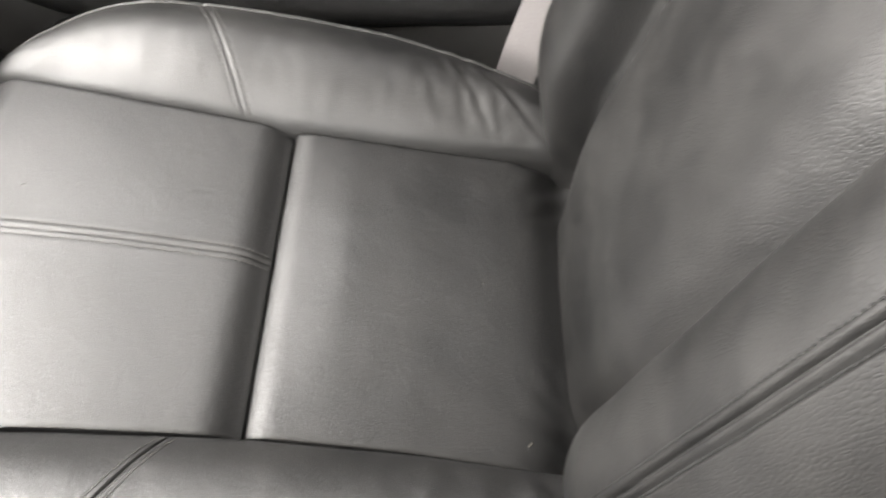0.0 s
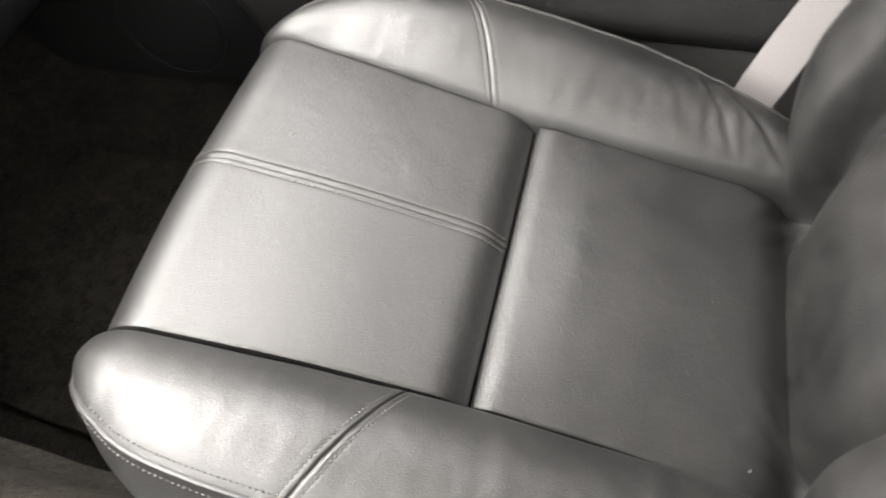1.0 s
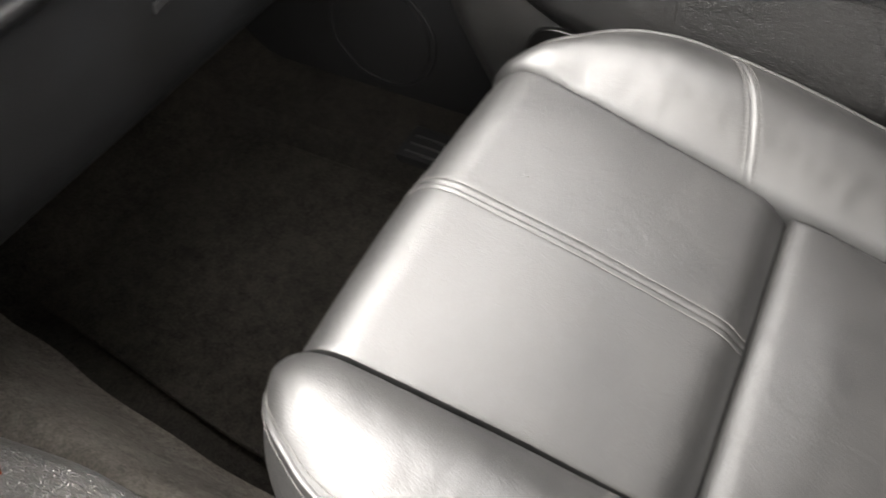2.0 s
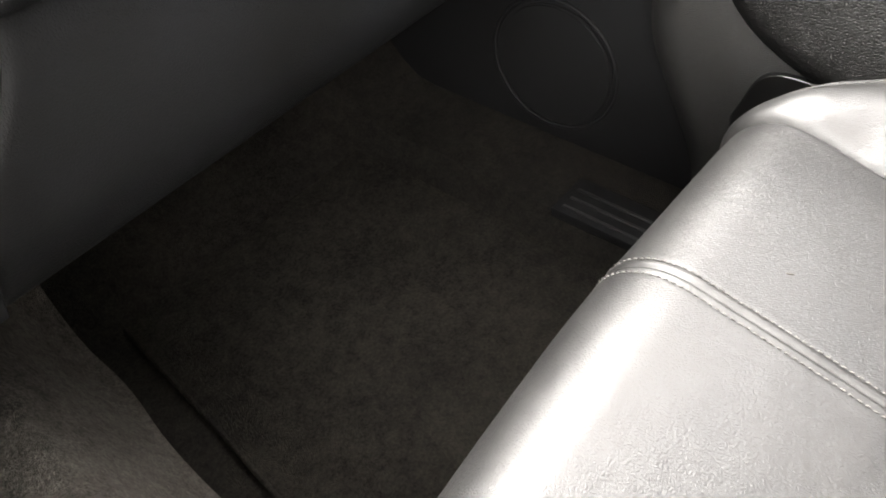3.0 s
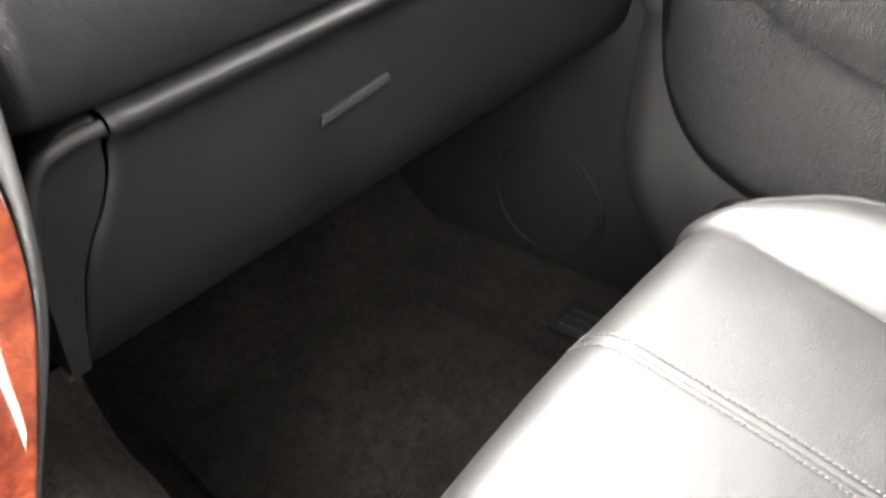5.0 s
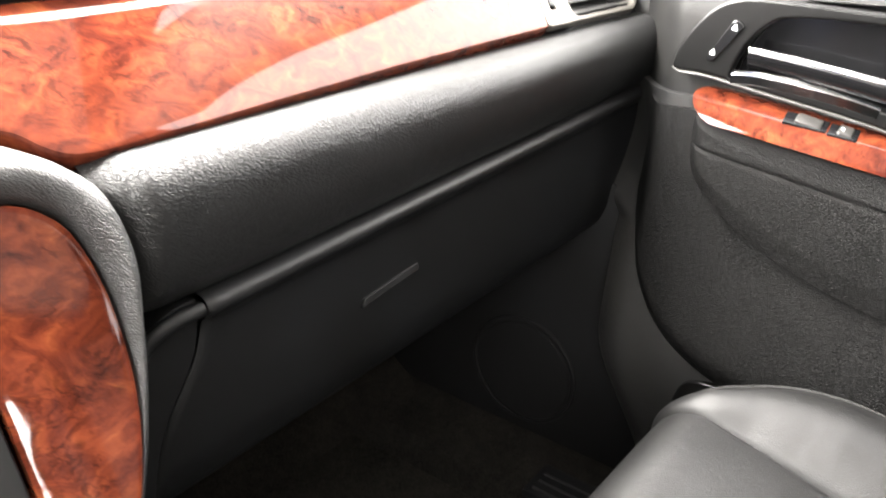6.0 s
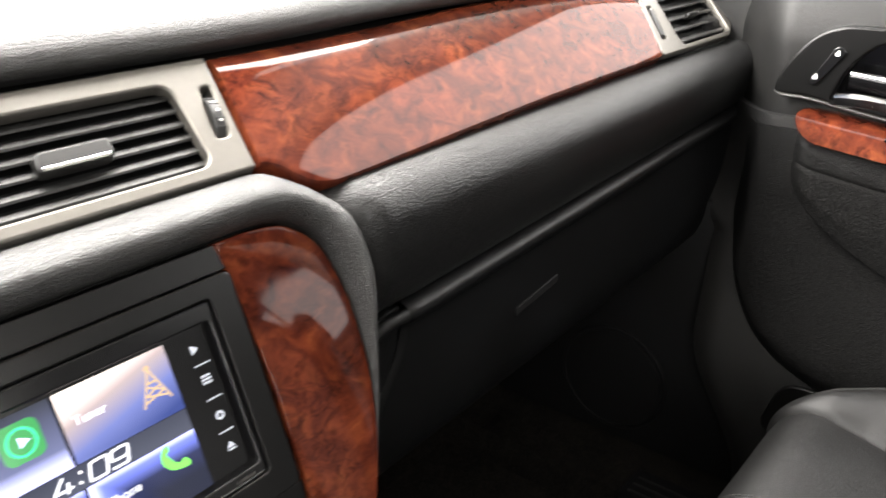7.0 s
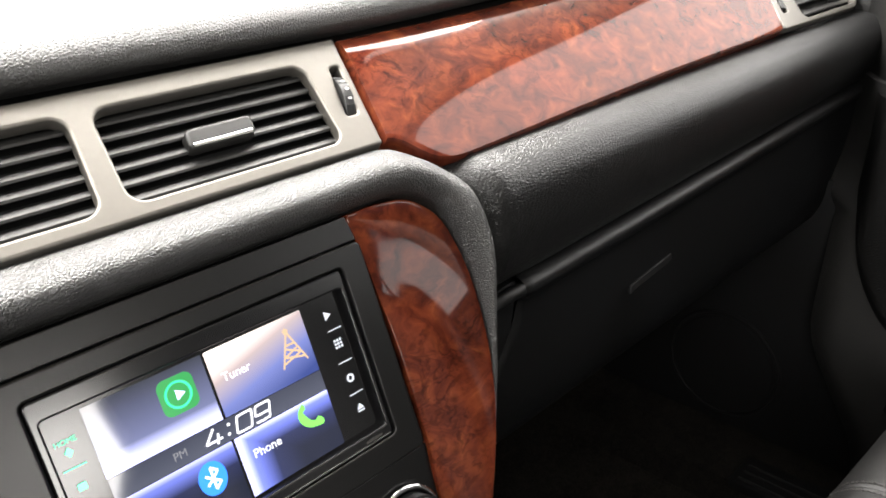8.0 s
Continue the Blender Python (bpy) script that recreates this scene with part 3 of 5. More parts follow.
for sgn in (1, -1):
    part("cushion_side", grid_mesh(skirt_fn(sgn), 120, 26), SEAT, seat, "black leather cushion side")
    line = edge_line(sgn)
    up = [Vector((0.7 * sgn, 0, 0.7))] * len(line)
    part("piping", sweep(line, oval(0.0022, 0.0022, 8), up), SEAT, seat, "rolled black edge seam")
    inner = edge_line(sgn, v=0.945, extra=0.0004)
    part("stitching", stitches(inner, [Vector((0.2 * sgn, 0.1, 1))] * len(inner)), THREAD, seat, "grey thread stitching")
    fn = skirt_fn(sgn)
    low = [Vector(fn(0.1 + 0.9 * k / 140, 0.035)) + Vector((sgn * 0.0008, 0.0006, 0.0)) for k in range(141)]
    part("stitching", stitches(low, [Vector((sgn, 0.4, 0.1))] * len(low)), THREAD, seat, "grey thread stitching")
    for ds in (-0.0062, 0.0062):
        row = []
        for k in range(40):
            v = 0.04 + 0.92 * k / 39
            row.append(bolster_point(sgn, v, split_s(v, sgn) + ds, 0.0002))
        part("stitching", stitches(row, [Vector((0, -0.2, 1))] * len(row)), THREAD, seat, "grey thread stitching")
for dx in (-0.0062, 0.0062):
    row, nrm = [], []
    for k in range(120):
        s = S_CROSS + 0.006 + (S2 + 0.03 - S_CROSS - 0.006) * k / 119
        row.append(Vector(insert_point(0.004 + dx, s, 5)))
        y, z, ny, nz = prof(s)
        nrm.append(Vector((0, ny, nz)))
    part("stitching", stitches(row, nrm), THREAD, seat, "grey thread stitching")

# small pale scuffs on the leather
def scuff(x, y, length, turn, w=0.0012):
    p = Vector(insert_point(x, s_of(y), 7 if s_of(y) < S_CROSS else 5))
    bm = bmesh.new()
    bmesh.ops.create_icosphere(bm, subdivisions=2, radius=1)
    bm.transform(Matrix.Translation(p + Vector((0, 0, 0.0002))) @ Matrix.Rotation(turn, 4, "Z") @ Matrix.Diagonal((w, length, 0.0005, 1)))
    return bm


part("scuff", scuff(0.004, -0.417, 0.0022, 0.9, 0.0006), SCUFF, seat, "pale scuff mark")
part("scuff", scuff(-0.129, -0.454, 0.0026, 0.9, 0.0010), SCUFF, seat, "pale scuff mark")
part("scuff", scuff(0.045, -0.052, 0.0028, 0.4, 0.0004), SCUFF, seat, "pale scuff mark")

# base under the cushion
part("seat_base", box(-0.20, 0.20, -0.46, -0.02, 0.03, 0.24, 0.02), PLASTIC, seat, "black plastic seat base")
for sx in (-0.17, 0.17):
    part("seat_rail", box(sx - 0.02, sx + 0.02, -0.50, 0.0, 0.002, 0.035, 0.004), SATINBLACK, seat, "black steel seat rail")


# backrest
def back_point(x, z, off):
    y0 = -0.497 - 0.32 * (z - 0.245)
    return Vector((x, y0 + 0.952 * off, z + 0.305 * off))


BW = 0.138


def back_edge(z):
    return 0.250 + 0.030 * step(0.22, 0.42, z) - 0.060 * step(0.585, 0.70, z)


def back_seam(z):
    """Where the double seam of the backrest runs."""
    return 0.2145 - 0.048 * step(0.585, 0.70, z)


def back_off(x, z):
    ax = abs(x)
    low = step(0.20, 0.36, z)
    lumbar = 0.026 * low
    if ax < BW:
        off = lumbar + 0.006 * math.cos(ax / BW * 1.5) + seam(BW - ax, 0.024, 0.030)
        off += 0.0012 * rough_n(x, z, 9.0, 16)
    else:
        t = (ax - BW) / (back_edge(z) - BW)
        hgt = 0.014 + 0.028 * low
        off = lumbar * (1 - 0.75 * t * t) + hgt * (math.sin(math.pi * min(1, 0.06 + t * 0.98)) ** 0.7)
        off += seam(ax - BW, 0.030, 0.009) - 0.02 * step(0.86, 1.0, t)
        d = ax - back_seam(z)
        off += seam(d, 0.0032, 0.0011) - seam(d - 0.0034, 0.0007, 0.0016) + seam(d - 0.0068, 0.0016, 0.0011) + seam(d + 0.0050, 0.0006, 0.0010)
        off += 0.001 * rough_n(x, z, 3.0, 20)
    return off


def back_center(u, v):
    x, z = -BW + 2 * BW * u, 0.185 + 0.60 * v
    return back_point(x, z, back_off(x, z))


part("backrest_panel", grid_mesh(back_center, 70, 110), SEATBACK, seat, "black leather centre panel of the backrest")
for sgn in (1, -1):
    def back_wing(u, v, sgn=sgn):
        z = 0.185 + 0.60 * v
        if u < 0.8:
            x = BW + (back_edge(z) - BW) * u / 0.8
            return back_point(sgn * x, z, back_off(x, z))
        x = back_edge(z)
        p = back_point(sgn * x, z, back_off(x, z))
        q = (u - 0.8) / 0.2
        return p + Vector((sgn * 0.006 * math.sin(q * 3), -0.11 * q, 0))
    part("backrest_bolster", grid_mesh(back_wing, 190, 110), SEATBACK, seat, "padded black leather backrest bolster with a double seam")
    for dx, thread in ((-0.0050, DARKTHREAD), (0.0068, DARKTHREAD)):
        row = []
        for k in range(150):
            z = 0.27 + 0.5 * k / 149
            x = back_seam(z) + dx
            row.append(back_point(sgn * x, z, back_off(x, z) + 0.0001))
        part("stitching", stitches(row, [Vector((0, 0.95, 0.3))] * len(row)), thread, seat, "dark thread stitching")
part("backrest_shell", grid_mesh(lambda u, v: back_point(-0.24 + 0.48 * u, 0.185 + 0.60 * v, -0.10 - 0.02 * math.sin(math.pi * u)), 16, 12, 0.01), PLASTIC, seat, "black plastic rear shell")


# folded inboard armrest beside the cushion


def armrest_fn(u, v):
    """Rounded block wrapped round its long axis."""
    a = 2 * math.pi * u
    k = 1 - abs(2 * v - 1) ** 4
    cx, cz = math.cos(a), math.sin(a)
    w = 0.047 * (0.30 + 0.70 * k ** 0.5)
    h = 0.042 * (0.70 + 0.30 * k ** 0.5)
    x = -0.283 + w * math.copysign(abs(cx) ** 0.6, cx)
    z = 0.410 + h * math.copysign(abs(cz) ** 0.6, cz)
    return (x, -0.58 + 0.285 * v, z)


armrest = part("armrest", grid_mesh(armrest_fn, 60, 40), SEAT, seat, "folded black leather armrest with a stitched edge")
row = [Vector(armrest_fn(0.105, 0.05 + 0.9 * k / 60)) + Vector((0.0004, 0, 0.0005)) for k in range(61)]
part("stitching", stitches(row, [Vector((0.5, 0, 0.8))] * 61, 0.005, 0.0036, 0.0007), DARKTHREAD, armrest, "dark thread stitching")

# ---- dashboard ----
CX = -0.465  # the stack, before the whole dash is set in its place
dash = thing("dashboard", (CX, 0.45, 0.34), "black grained dashboard with glossy red burl wood trim and silver vents", "dashboard")
D2, N2 = Vector((0, 0.745, 0.667)), Vector((0, -0.667, 0.745))
D1, N1 = Vector((0, 0.350, 0.937)), Vector((0, -0.937, 0.350))


def frame_of(origin, up, out):
    m = Matrix.Identity(4)
    for k in range(3):
        m[k][0], m[k][1], m[k][2], m[k][3] = (1, 0, 0)[k], up[k], out[k], origin[k]
    return m


M2 = frame_of((0, 0.222, 0.689), D2, N2)   # upper band with vents and wood
M1 = frame_of((0, 0.192, 0.637), D1, N1)   # centre stack


def at2(u, v, w=0.0):
    return M2 @ Vector((u, v, w))


def at1(u, v, w=0.0):
    return M1 @ Vector((u, v, w))


def lift(m, w):
    return m @ Matrix.Translation((0, 0, w))


def along(profile, x0, x1, nx, bend=None):
    """A moulded strip: a side line (y, z) drawn out along x."""
    line = smooth_line([(a, c, 0) for a, c in profile], 8)

    def fn(u, v):
        x = x0 + (x1 - x0) * u
        k = min(int(v * (len(line) - 1)), len(line) - 2)
        p = line[k].lerp(line[k + 1], v * (len(line) - 1) - k)
        dy, dz = bend(x, p.x, p.y) if bend else (0, 0)
        return (x, p.x + dy, p.y + dz)
    return grid_mesh(fn, nx, len(line))


def end_bend(x, y, z):
    """The dash turns forward towards the door."""
    return (0.16 * max(0, x - 0.41) ** 2 / 0.005, 0)


def top_bend(x, y, z):
    dz = -0.018 * step(0.10, 0.40, x) + 0.006 * step(-0.3, -0.05, x) * step(0.15, 0.0, x)
    return (end_bend(x, y, z)[0], dz)


part("dash_top_pad", along(((0.292, 0.742), (0.281, 0.747), (0.2765, 0.754), (0.2795, 0.763), (0.292, 0.773), (0.320, 0.785), (0.40, 0.797), (0.60, 0.800), (0.85, 0.780)), -1.36, 0.475, 120, top_bend),
     DASH, dash, "black leather-grained dash top pad")


def pad_bend(x, y, z):
    return (end_bend(x, y, z)[0] + 0.018 * step(-0.256, -0.282, x), 0.030 * max(0.0, x + 0.21) * step(0.655, 0.585, z))


part("dash_lower_pad", along(((0.232, 0.670), (0.211, 0.6715), (0.196, 0.6700), (0.182, 0.6635), (0.173, 0.650), (0.173, 0.628), (0.177, 0.605), (0.184, 0.587), (0.196, 0.576), (0.215, 0.572)), -0.281, 0.475, 180, pad_bend),
     DASHLOW, dash, "black fine-grained padded strip above the glovebox")

# wood band
def resample(points, n):
    """n + 1 points at even steps along a line."""
    cum = [0.0]
    for a, c in zip(points, points[1:]):
        cum.append(cum[-1] + math.dist(a, c))
    return [tuple(float(np.interp(cum[-1] * k / n, cum, [p[d] for p in points])) for d in (0, 1)) for k in range(n + 1)]


def crowned(low, high, m, crown, n=150, rows=30, drop=0.0028, top_roll=0.0, butt=1.0, lean=0.0, flare=0.0):
    """A bowed veneer between two edge lines: proud in the middle, its rim rolled over and carried back."""
    low, high = resample(low, n), resample(high, n)
    verts, faces = [], []
    levels = [(0.0, -0.014), (0.0, -0.0032 * butt), (0.004, -0.0016 * butt), (0.012, -0.0004 * butt)] + [(k / rows, 0.0) for k in range(1, rows)] + [(0.988, -0.0004), (0.996, -0.0016), (1.0, -0.0032), (1.0, -0.014)]
    for t, w in levels:
        for k in range(n + 1):
            a, c = low[k], high[k]
            side = min(k, n - k) / n
            rim = -drop * (1 - min(side / 0.005, 1)) ** 2
            h = crown * (1 - (2 * t - 1) ** 2) + w + rim - top_roll * max(0.0, (t - 0.80) / 0.20) ** 2.0
            h += abs(flare) * (t if flare > 0 else 1 - t) * step(0.005, -0.085, a[1])
            if k in (0, n):
                h = min(h, -0.012)
            v = a[1] + (c[1] - a[1]) * t
            verts.append(tuple(m @ Vector((a[0] + (c[0] - a[0]) * t, v, h - 0.5 * lean * max(0.0, v + 0.10) ** 2))))
    for j in range(len(levels) - 1):
        for k in range(n):
            q = j * (n + 1) + k
            faces.append((q, q + 1, q + n + 2, q + n + 1))
    me = bpy.data.meshes.new("veneer")
    me.from_pydata(verts, [], faces)
    me.update()
    return me


wood_low = [(p.x, p.y) for p in smooth_line([(-0.316, 0.0, 0), (-0.309, -0.001, 0), (-0.3015, -0.006, 0), (-0.294, -0.016, 0), (-0.284, -0.0235, 0), (-0.270, -0.0262, 0), (-0.250, -0.026, 0)], 5)]
wood_low += [(-0.156, -0.0225), (-0.019, -0.018), (0.10, -0.016), (0.207, -0.015)]
wood_high = [(p.x, p.y) for p in smooth_line([(-0.3005, 0.079, 0), (-0.22, 0.0805, 0), (-0.153, 0.0825, 0), (-0.09, 0.086, 0), (-0.025, 0.089, 0), (0.05, 0.0885, 0), (0.135, 0.083, 0), (0.20, 0.073, 0), (0.252, 0.060, 0)], 5)]
part("wood_trim", crowned(wood_low, wood_high, lift(M2, 0.0032), 0.0010, top_roll=0.0036, drop=0.0010), WOOD, dash, "glossy red-brown burl wood band")

# dark seam under the wood and behind it
part("dash_carrier", plate([[(-0.64, -0.030), (0.445, -0.030), (0.445, 0.07), (0.2, 0.085), (0.0, 0.095), (-0.64, 0.088)]], lift(M2, -0.010), 0.02), SATINBLACK, dash, "black carrier behind the trim")


def vent(u0, u1, v0, v1, skew, slats, bezel_parent, tab_u, tab_w=0.020, tab_h=0.0062):
    """Louvres in one opening of a bezel."""
    part("vent_box", plate([round_rect(u0 - 0.002, u1 + 0.002, v0 - 0.002, v1 + 0.002, 0.006, 4, skew)], lift(M2, -0.030), 0.004), DARKVOID, bezel_parent, "black vent duct")
    for k in range(slats):
        v = v0 + (v1 - v0) * (k + 0.5) / slats
        sh = skew * (v - v0) / (v1 - v0)
        sect = [(-0.0012, 0.0), (0.0004, 0.0006), (0.0016, 0.0), (0.0010, -0.013), (-0.0012, -0.014)]
        tilt = [(a * 1.25 - 1.05 * c, c) for a, c in sect]
        path = [at2(u0 + sh - 0.001, v, -0.004), at2((u0 + u1) / 2 + sh, v, -0.004), at2(u1 + sh + 0.001, v, -0.004)]
        part("slat", sweep(path, [(-a, c) for a, c in tilt], N2), SLAT, bezel_parent)
    if tab_u is not None:
        c = (v0 + v1) / 2 - 0.001
        tab = part("vent_tab", plate([round_rect(tab_u - tab_w, tab_u + tab_w, c - tab_h, c + tab_h, min(0.0035, 0.8 * tab_h), 4, 0.002)], lift(M2, 0.0022), 0.009, 0.0022), TAB, bezel_parent, "dark grey vent slider with a chrome line")
        return tab, c
    return None, 0


def bezel_part(outline, holes, label):
    return part("vent_bezel", plate([outline] + holes, lift(M2, 0.003), 0.009, 0.0016, 2), SILVER, dash, label)


VR = (-0.4665, -0.3395, 0.0075, 0.0640, 0.005)   # right-hand centre vent
VL = (-0.6080, -0.4810, 0.0075, 0.0640, 0.007)
hole_r = round_rect(VR[0], VR[1], VR[2], VR[3], 0.009, 6, VR[4])
hole_l = round_rect(VL[0], VL[1], VL[2], VL[3], 0.009, 6, VL[4])
slot = round_poly([(-0.3275, 0.0225), (-0.3195, 0.0225), (-0.3105, 0.058), (-0.3175, 0.058)], 0.002, 3)
centre_bezel = bezel_part(round_poly([(-0.640, -0.001), (-0.3165, -0.001), (-0.3015, 0.0785), (-0.640, 0.0760)], 0.0015, 3), [hole_r, hole_l, slot], "satin silver centre vent bezel")
for vt, tab_u in ((VR, -0.405), (VL, -0.545)):
    tab, c = vent(*vt, 6, centre_bezel, tab_u)
    part("chrome_strip", sweep([at2(tab_u - 0.0175, c - 0.0046, 0.0022), at2(tab_u, c - 0.0049, 0.0024), at2(tab_u + 0.0175, c - 0.0046, 0.0022)], oval(0.0011, 0.0008, 8), N2), CHROME, centre_bezel, "thin chrome line")
# thumb wheel in its slot
wheel_bm = bmesh.new()
bmesh.ops.create_cone(wheel_bm, cap_ends=True, segments=36, radius1=0.0185, radius2=0.0185, depth=0.0062)
bmesh.ops.bevel(wheel_bm, geom=wheel_bm.edges[:], offset=0.0006, segments=1, affect="EDGES")
wheel_bm.transform(M2 @ Matrix.Translation((-0.3195, 0.038, -0.0115)) @ Matrix.Rotation(radians(-12), 4, "Z") @ Matrix.Rotation(radians(90), 4, "Y"))
part("thumb_wheel", wheel_bm, PLASTIC, centre_bezel, "ribbed black vent thumb wheel")
for k in range(3):
    along_wheel = 0.0062 * (k - 1)
    part("wheel_mark", box(-0.0011, 0.0011, -0.0007, 0.0007, -0.0003, 0.0003, 0.0001, 1, M2 @ Matrix.Translation((-0.3195, 0.038, -0.0115)) @ Matrix.Rotation(radians(-12), 4, "Z") @ Matrix.Translation((0.0004, along_wheel, math.sqrt(0.0186 ** 2 - along_wheel ** 2)))), WHITEMARK, centre_bezel, "small white mark")
for k in range(9):
    a = radians(-64 + 16 * k)
    if k % 3 != 1:
        part("wheel_rib", box(-0.0030, 0.0030, -0.0005, 0.0005, -0.0004, 0.0005, 0.0002, 1, M2 @ Matrix.Translation((-0.3195, 0.038, -0.0115)) @ Matrix.Rotation(radians(-12), 4, "Z") @ Matrix.Rotation(a, 4, "X") @ Matrix.Translation((0, 0, 0.0185))), PLASTIC, centre_bezel)
part("slot_floor", plate([slot], lift(M2, -0.022), 0.003), DARKVOID, centre_bezel, "black slot floor")

RV = (0.265, 0.4060, -0.0105, 0.0635, 0.028)
side_bezel = bezel_part(round_poly([(0.208, -0.0155), (0.395, -0.017), (0.424, -0.004), (0.436, 0.045), (0.425, 0.066), (0.300, 0.072), (0.253, 0.0605)], 0.008, 5),
                        [round_rect(*RV[:4], 0.009, 6, RV[4]), round_poly([(0.2315, 0.003), (0.2430, 0.003), (0.2655, 0.047), (0.2550, 0.047)], 0.002, 3)], "satin silver side vent bezel")
vent(*RV, 5, side_bezel, 0.352, 0.014, 0.0026)
part("chrome_strip", sweep([at2(0.340, 0.0258, 0.003), at2(0.352, 0.0256, 0.0034), at2(0.364, 0.0258, 0.003)], oval(0.0011, 0.0008, 8), N2), CHROME, side_bezel, "thin chrome line")
part("thumb_wheel", box(-0.0038, 0.0038, -0.0205, 0.0205, -0.016, 0.0038, 0.0015, 2, M2 @ Matrix.Translation((0.2495, 0.025, 0)) @ Matrix.Rotation(radians(-29), 4, "Z")), SATINBLACK, side_bezel, "ribbed black vent thumb wheel")

# centre stack
SUR_IN = [(-0.66, 0.0285), (-0.50, 0.0285), (-0.40, 0.0285), (-0.3625, 0.0285), (-0.339, 0.0285), (-0.318, 0.0255), (-0.3045, 0.0175), (-0.2955, 0.005), (-0.2910, -0.018), (-0.2905, -0.046), (-0.2950, -0.085), (-0.3070, -0.125), (-0.327, -0.165), (-0.347, -0.200), (-0.362, -0.230), (-0.372, -0.255)]
SUR_OUT = [(-0.66, 0.2235, 0.687), (-0.50, 0.2235, 0.687), (-0.40, 0.2235, 0.687), (-0.365, 0.2235, 0.687), (-0.335, 0.2235, 0.687), (-0.316, 0.2215, 0.686), (-0.302, 0.213, 0.6800), (-0.290, 0.202, 0.672), (-0.2805, 0.184, 0.659), (-0.2755, 0.1735, 0.626), (-0.2765, 0.179, 0.587), (-0.2805, 0.184, 0.545), (-0.288, 0.185, 0.505), (-0.303, 0.186, 0.470), (-0.323, 0.187, 0.440), (-0.341, 0.18, 0.415)]
sur_a = smooth_line([at1(u, v, -0.002 + 0.0045 * step(0.005, -0.085, v)) for u, v in SUR_IN], 8)
sur_b = smooth_line(SUR_OUT, 8)


def surround_fn(u, v):
    k = min(int(u * (len(sur_a) - 1)), len(sur_a) - 2)
    t = u * (len(sur_a) - 1) - k
    a, c = sur_a[k].lerp(sur_a[k + 1], t), sur_b[k].lerp(sur_b[k + 1], t)
    h = 0.0165 - 0.0065 * step(0.30, 0.62, u)
    q = v ** 1.1
    return a.lerp(c, v) + N1 * (h * math.sin(math.pi * q) ** 0.75 - 0.006 * step(0.06, 0.0, v) - 0.004 * step(0.95, 1.0, v))


part("stack_surround", grid_mesh(surround_fn, 160, 28), DASH, dash, "black leather-grained surround of the centre stack")

low_wood = [(-0.3625, 0.0275), (-0.339, 0.0275), (-0.318, 0.0245), (-0.3055, 0.0165), (-0.2965, 0.004), (-0.2920, -0.018), (-0.2915, -0.046), (-0.2960, -0.085), (-0.3080, -0.125), (-0.328, -0.165), (-0.348, -0.200), (-0.363, -0.230), (-0.372, -0.252), (-0.374, -0.235), (-0.368, -0.20), (-0.3615, -0.147), (-0.3577, -0.112), (-0.3572, -0.049), (-0.3595, 0.010)]
strip_right = [(p.x, p.y) for p in smooth_line([(a, c, 0) for a, c in low_wood[1:13]], 4)]
strip_left = low_wood[13:][::-1]
for mirrored in (False, True):
    a, c = ([(2 * CX - u if mirrored else u, v) for u, v in line] for line in (low_wood[:1] + strip_left + low_wood[12:13], low_wood[:1] + strip_right))
    if mirrored:
        a, c = c, a
    part("stack_wood_trim", crowned(a, c, lift(M1, 0.0022), 0.0010, 120, 20, drop=0.0006, butt=1.0 if mirrored else 0.1, lean=0.6, flare=-0.0045 if mirrored else 0.0045), WOOD, dash, "glossy red-brown burl wood side strip")

RAD_L, RAD_R, RAD_T, RAD_B = 2 * CX + 0.3625, -0.3600, 0.0125, -0.1125
part("stack_plate", plate([round_poly([(RAD_L, RAD_T + 0.0005), (-0.3605, RAD_T + 0.0005), (-0.3632, 0.0272), (RAD_L + 0.002, 0.0272)], 0.001, 2)], lift(M1, 0.0), 0.02, 0.0008), SATINBLACK, dash, "satin black filler strip over the stereo")
part("stack_plate", plate([[(RAD_L, RAD_B - 0.0008), (-0.3582, RAD_B - 0.0008), (-0.3618, -0.150), (-0.372, -0.235), (RAD_L + 0.012, -0.235), (RAD_L + 0.002, -0.150)]], lift(M1, -0.001), 0.02, 0.0008), SATINBLACK, dash, "satin black climate panel")
part("stack_body", plate([[(RAD_L - 0.06, 0.03), (-0.302, 0.03), (-0.304, -0.10), (-0.325, -0.17), (-0.37, -0.245), (RAD_L - 0.01, -0.245)]], lift(M1, -0.022), 0.10), PLASTIC, dash, "black stack body")


def ring(radius, tube, m, seg=48, ts=10):
    pts = [m @ Vector((radius * math.cos(2 * math.pi * k / seg), radius * math.sin(2 * math.pi * k / seg), 0)) for k in range(seg + 1)]
    out = (m.to_3x3() @ Vector((0, 0, 1))).normalized()
    return sweep(pts, oval(tube, tube, ts), out)


def disc(radius, depth, m, bevel=0.001, seg=48):
    bm = bmesh.new()
    bmesh.ops.create_cone(bm, cap_ends=True, segments=seg, radius1=radius, radius2=radius, depth=depth)
    bmesh.ops.bevel(bm, geom=[e for e in bm.edges if len(e.link_faces) == 2 and any(len(f.verts) > 4 for f in e.link_faces)], offset=bevel, segments=3, affect="EDGES")
    bm.transform(m @ Matrix.Translation((0, 0, depth / 2)))
    return bm


KN = M1 @ Matrix.Translation((-0.3865, -0.1500, 0.0))
knob = part("climate_knob", disc(0.0185, 0.016, KN, 0.002), SATINBLACK, dash, "black climate dial with a chrome ring")
part("knob_ring", ring(0.0215, 0.0016, KN @ Matrix.Translation((0, 0, 0.0015))), CHROME, knob, "thin chrome ring")

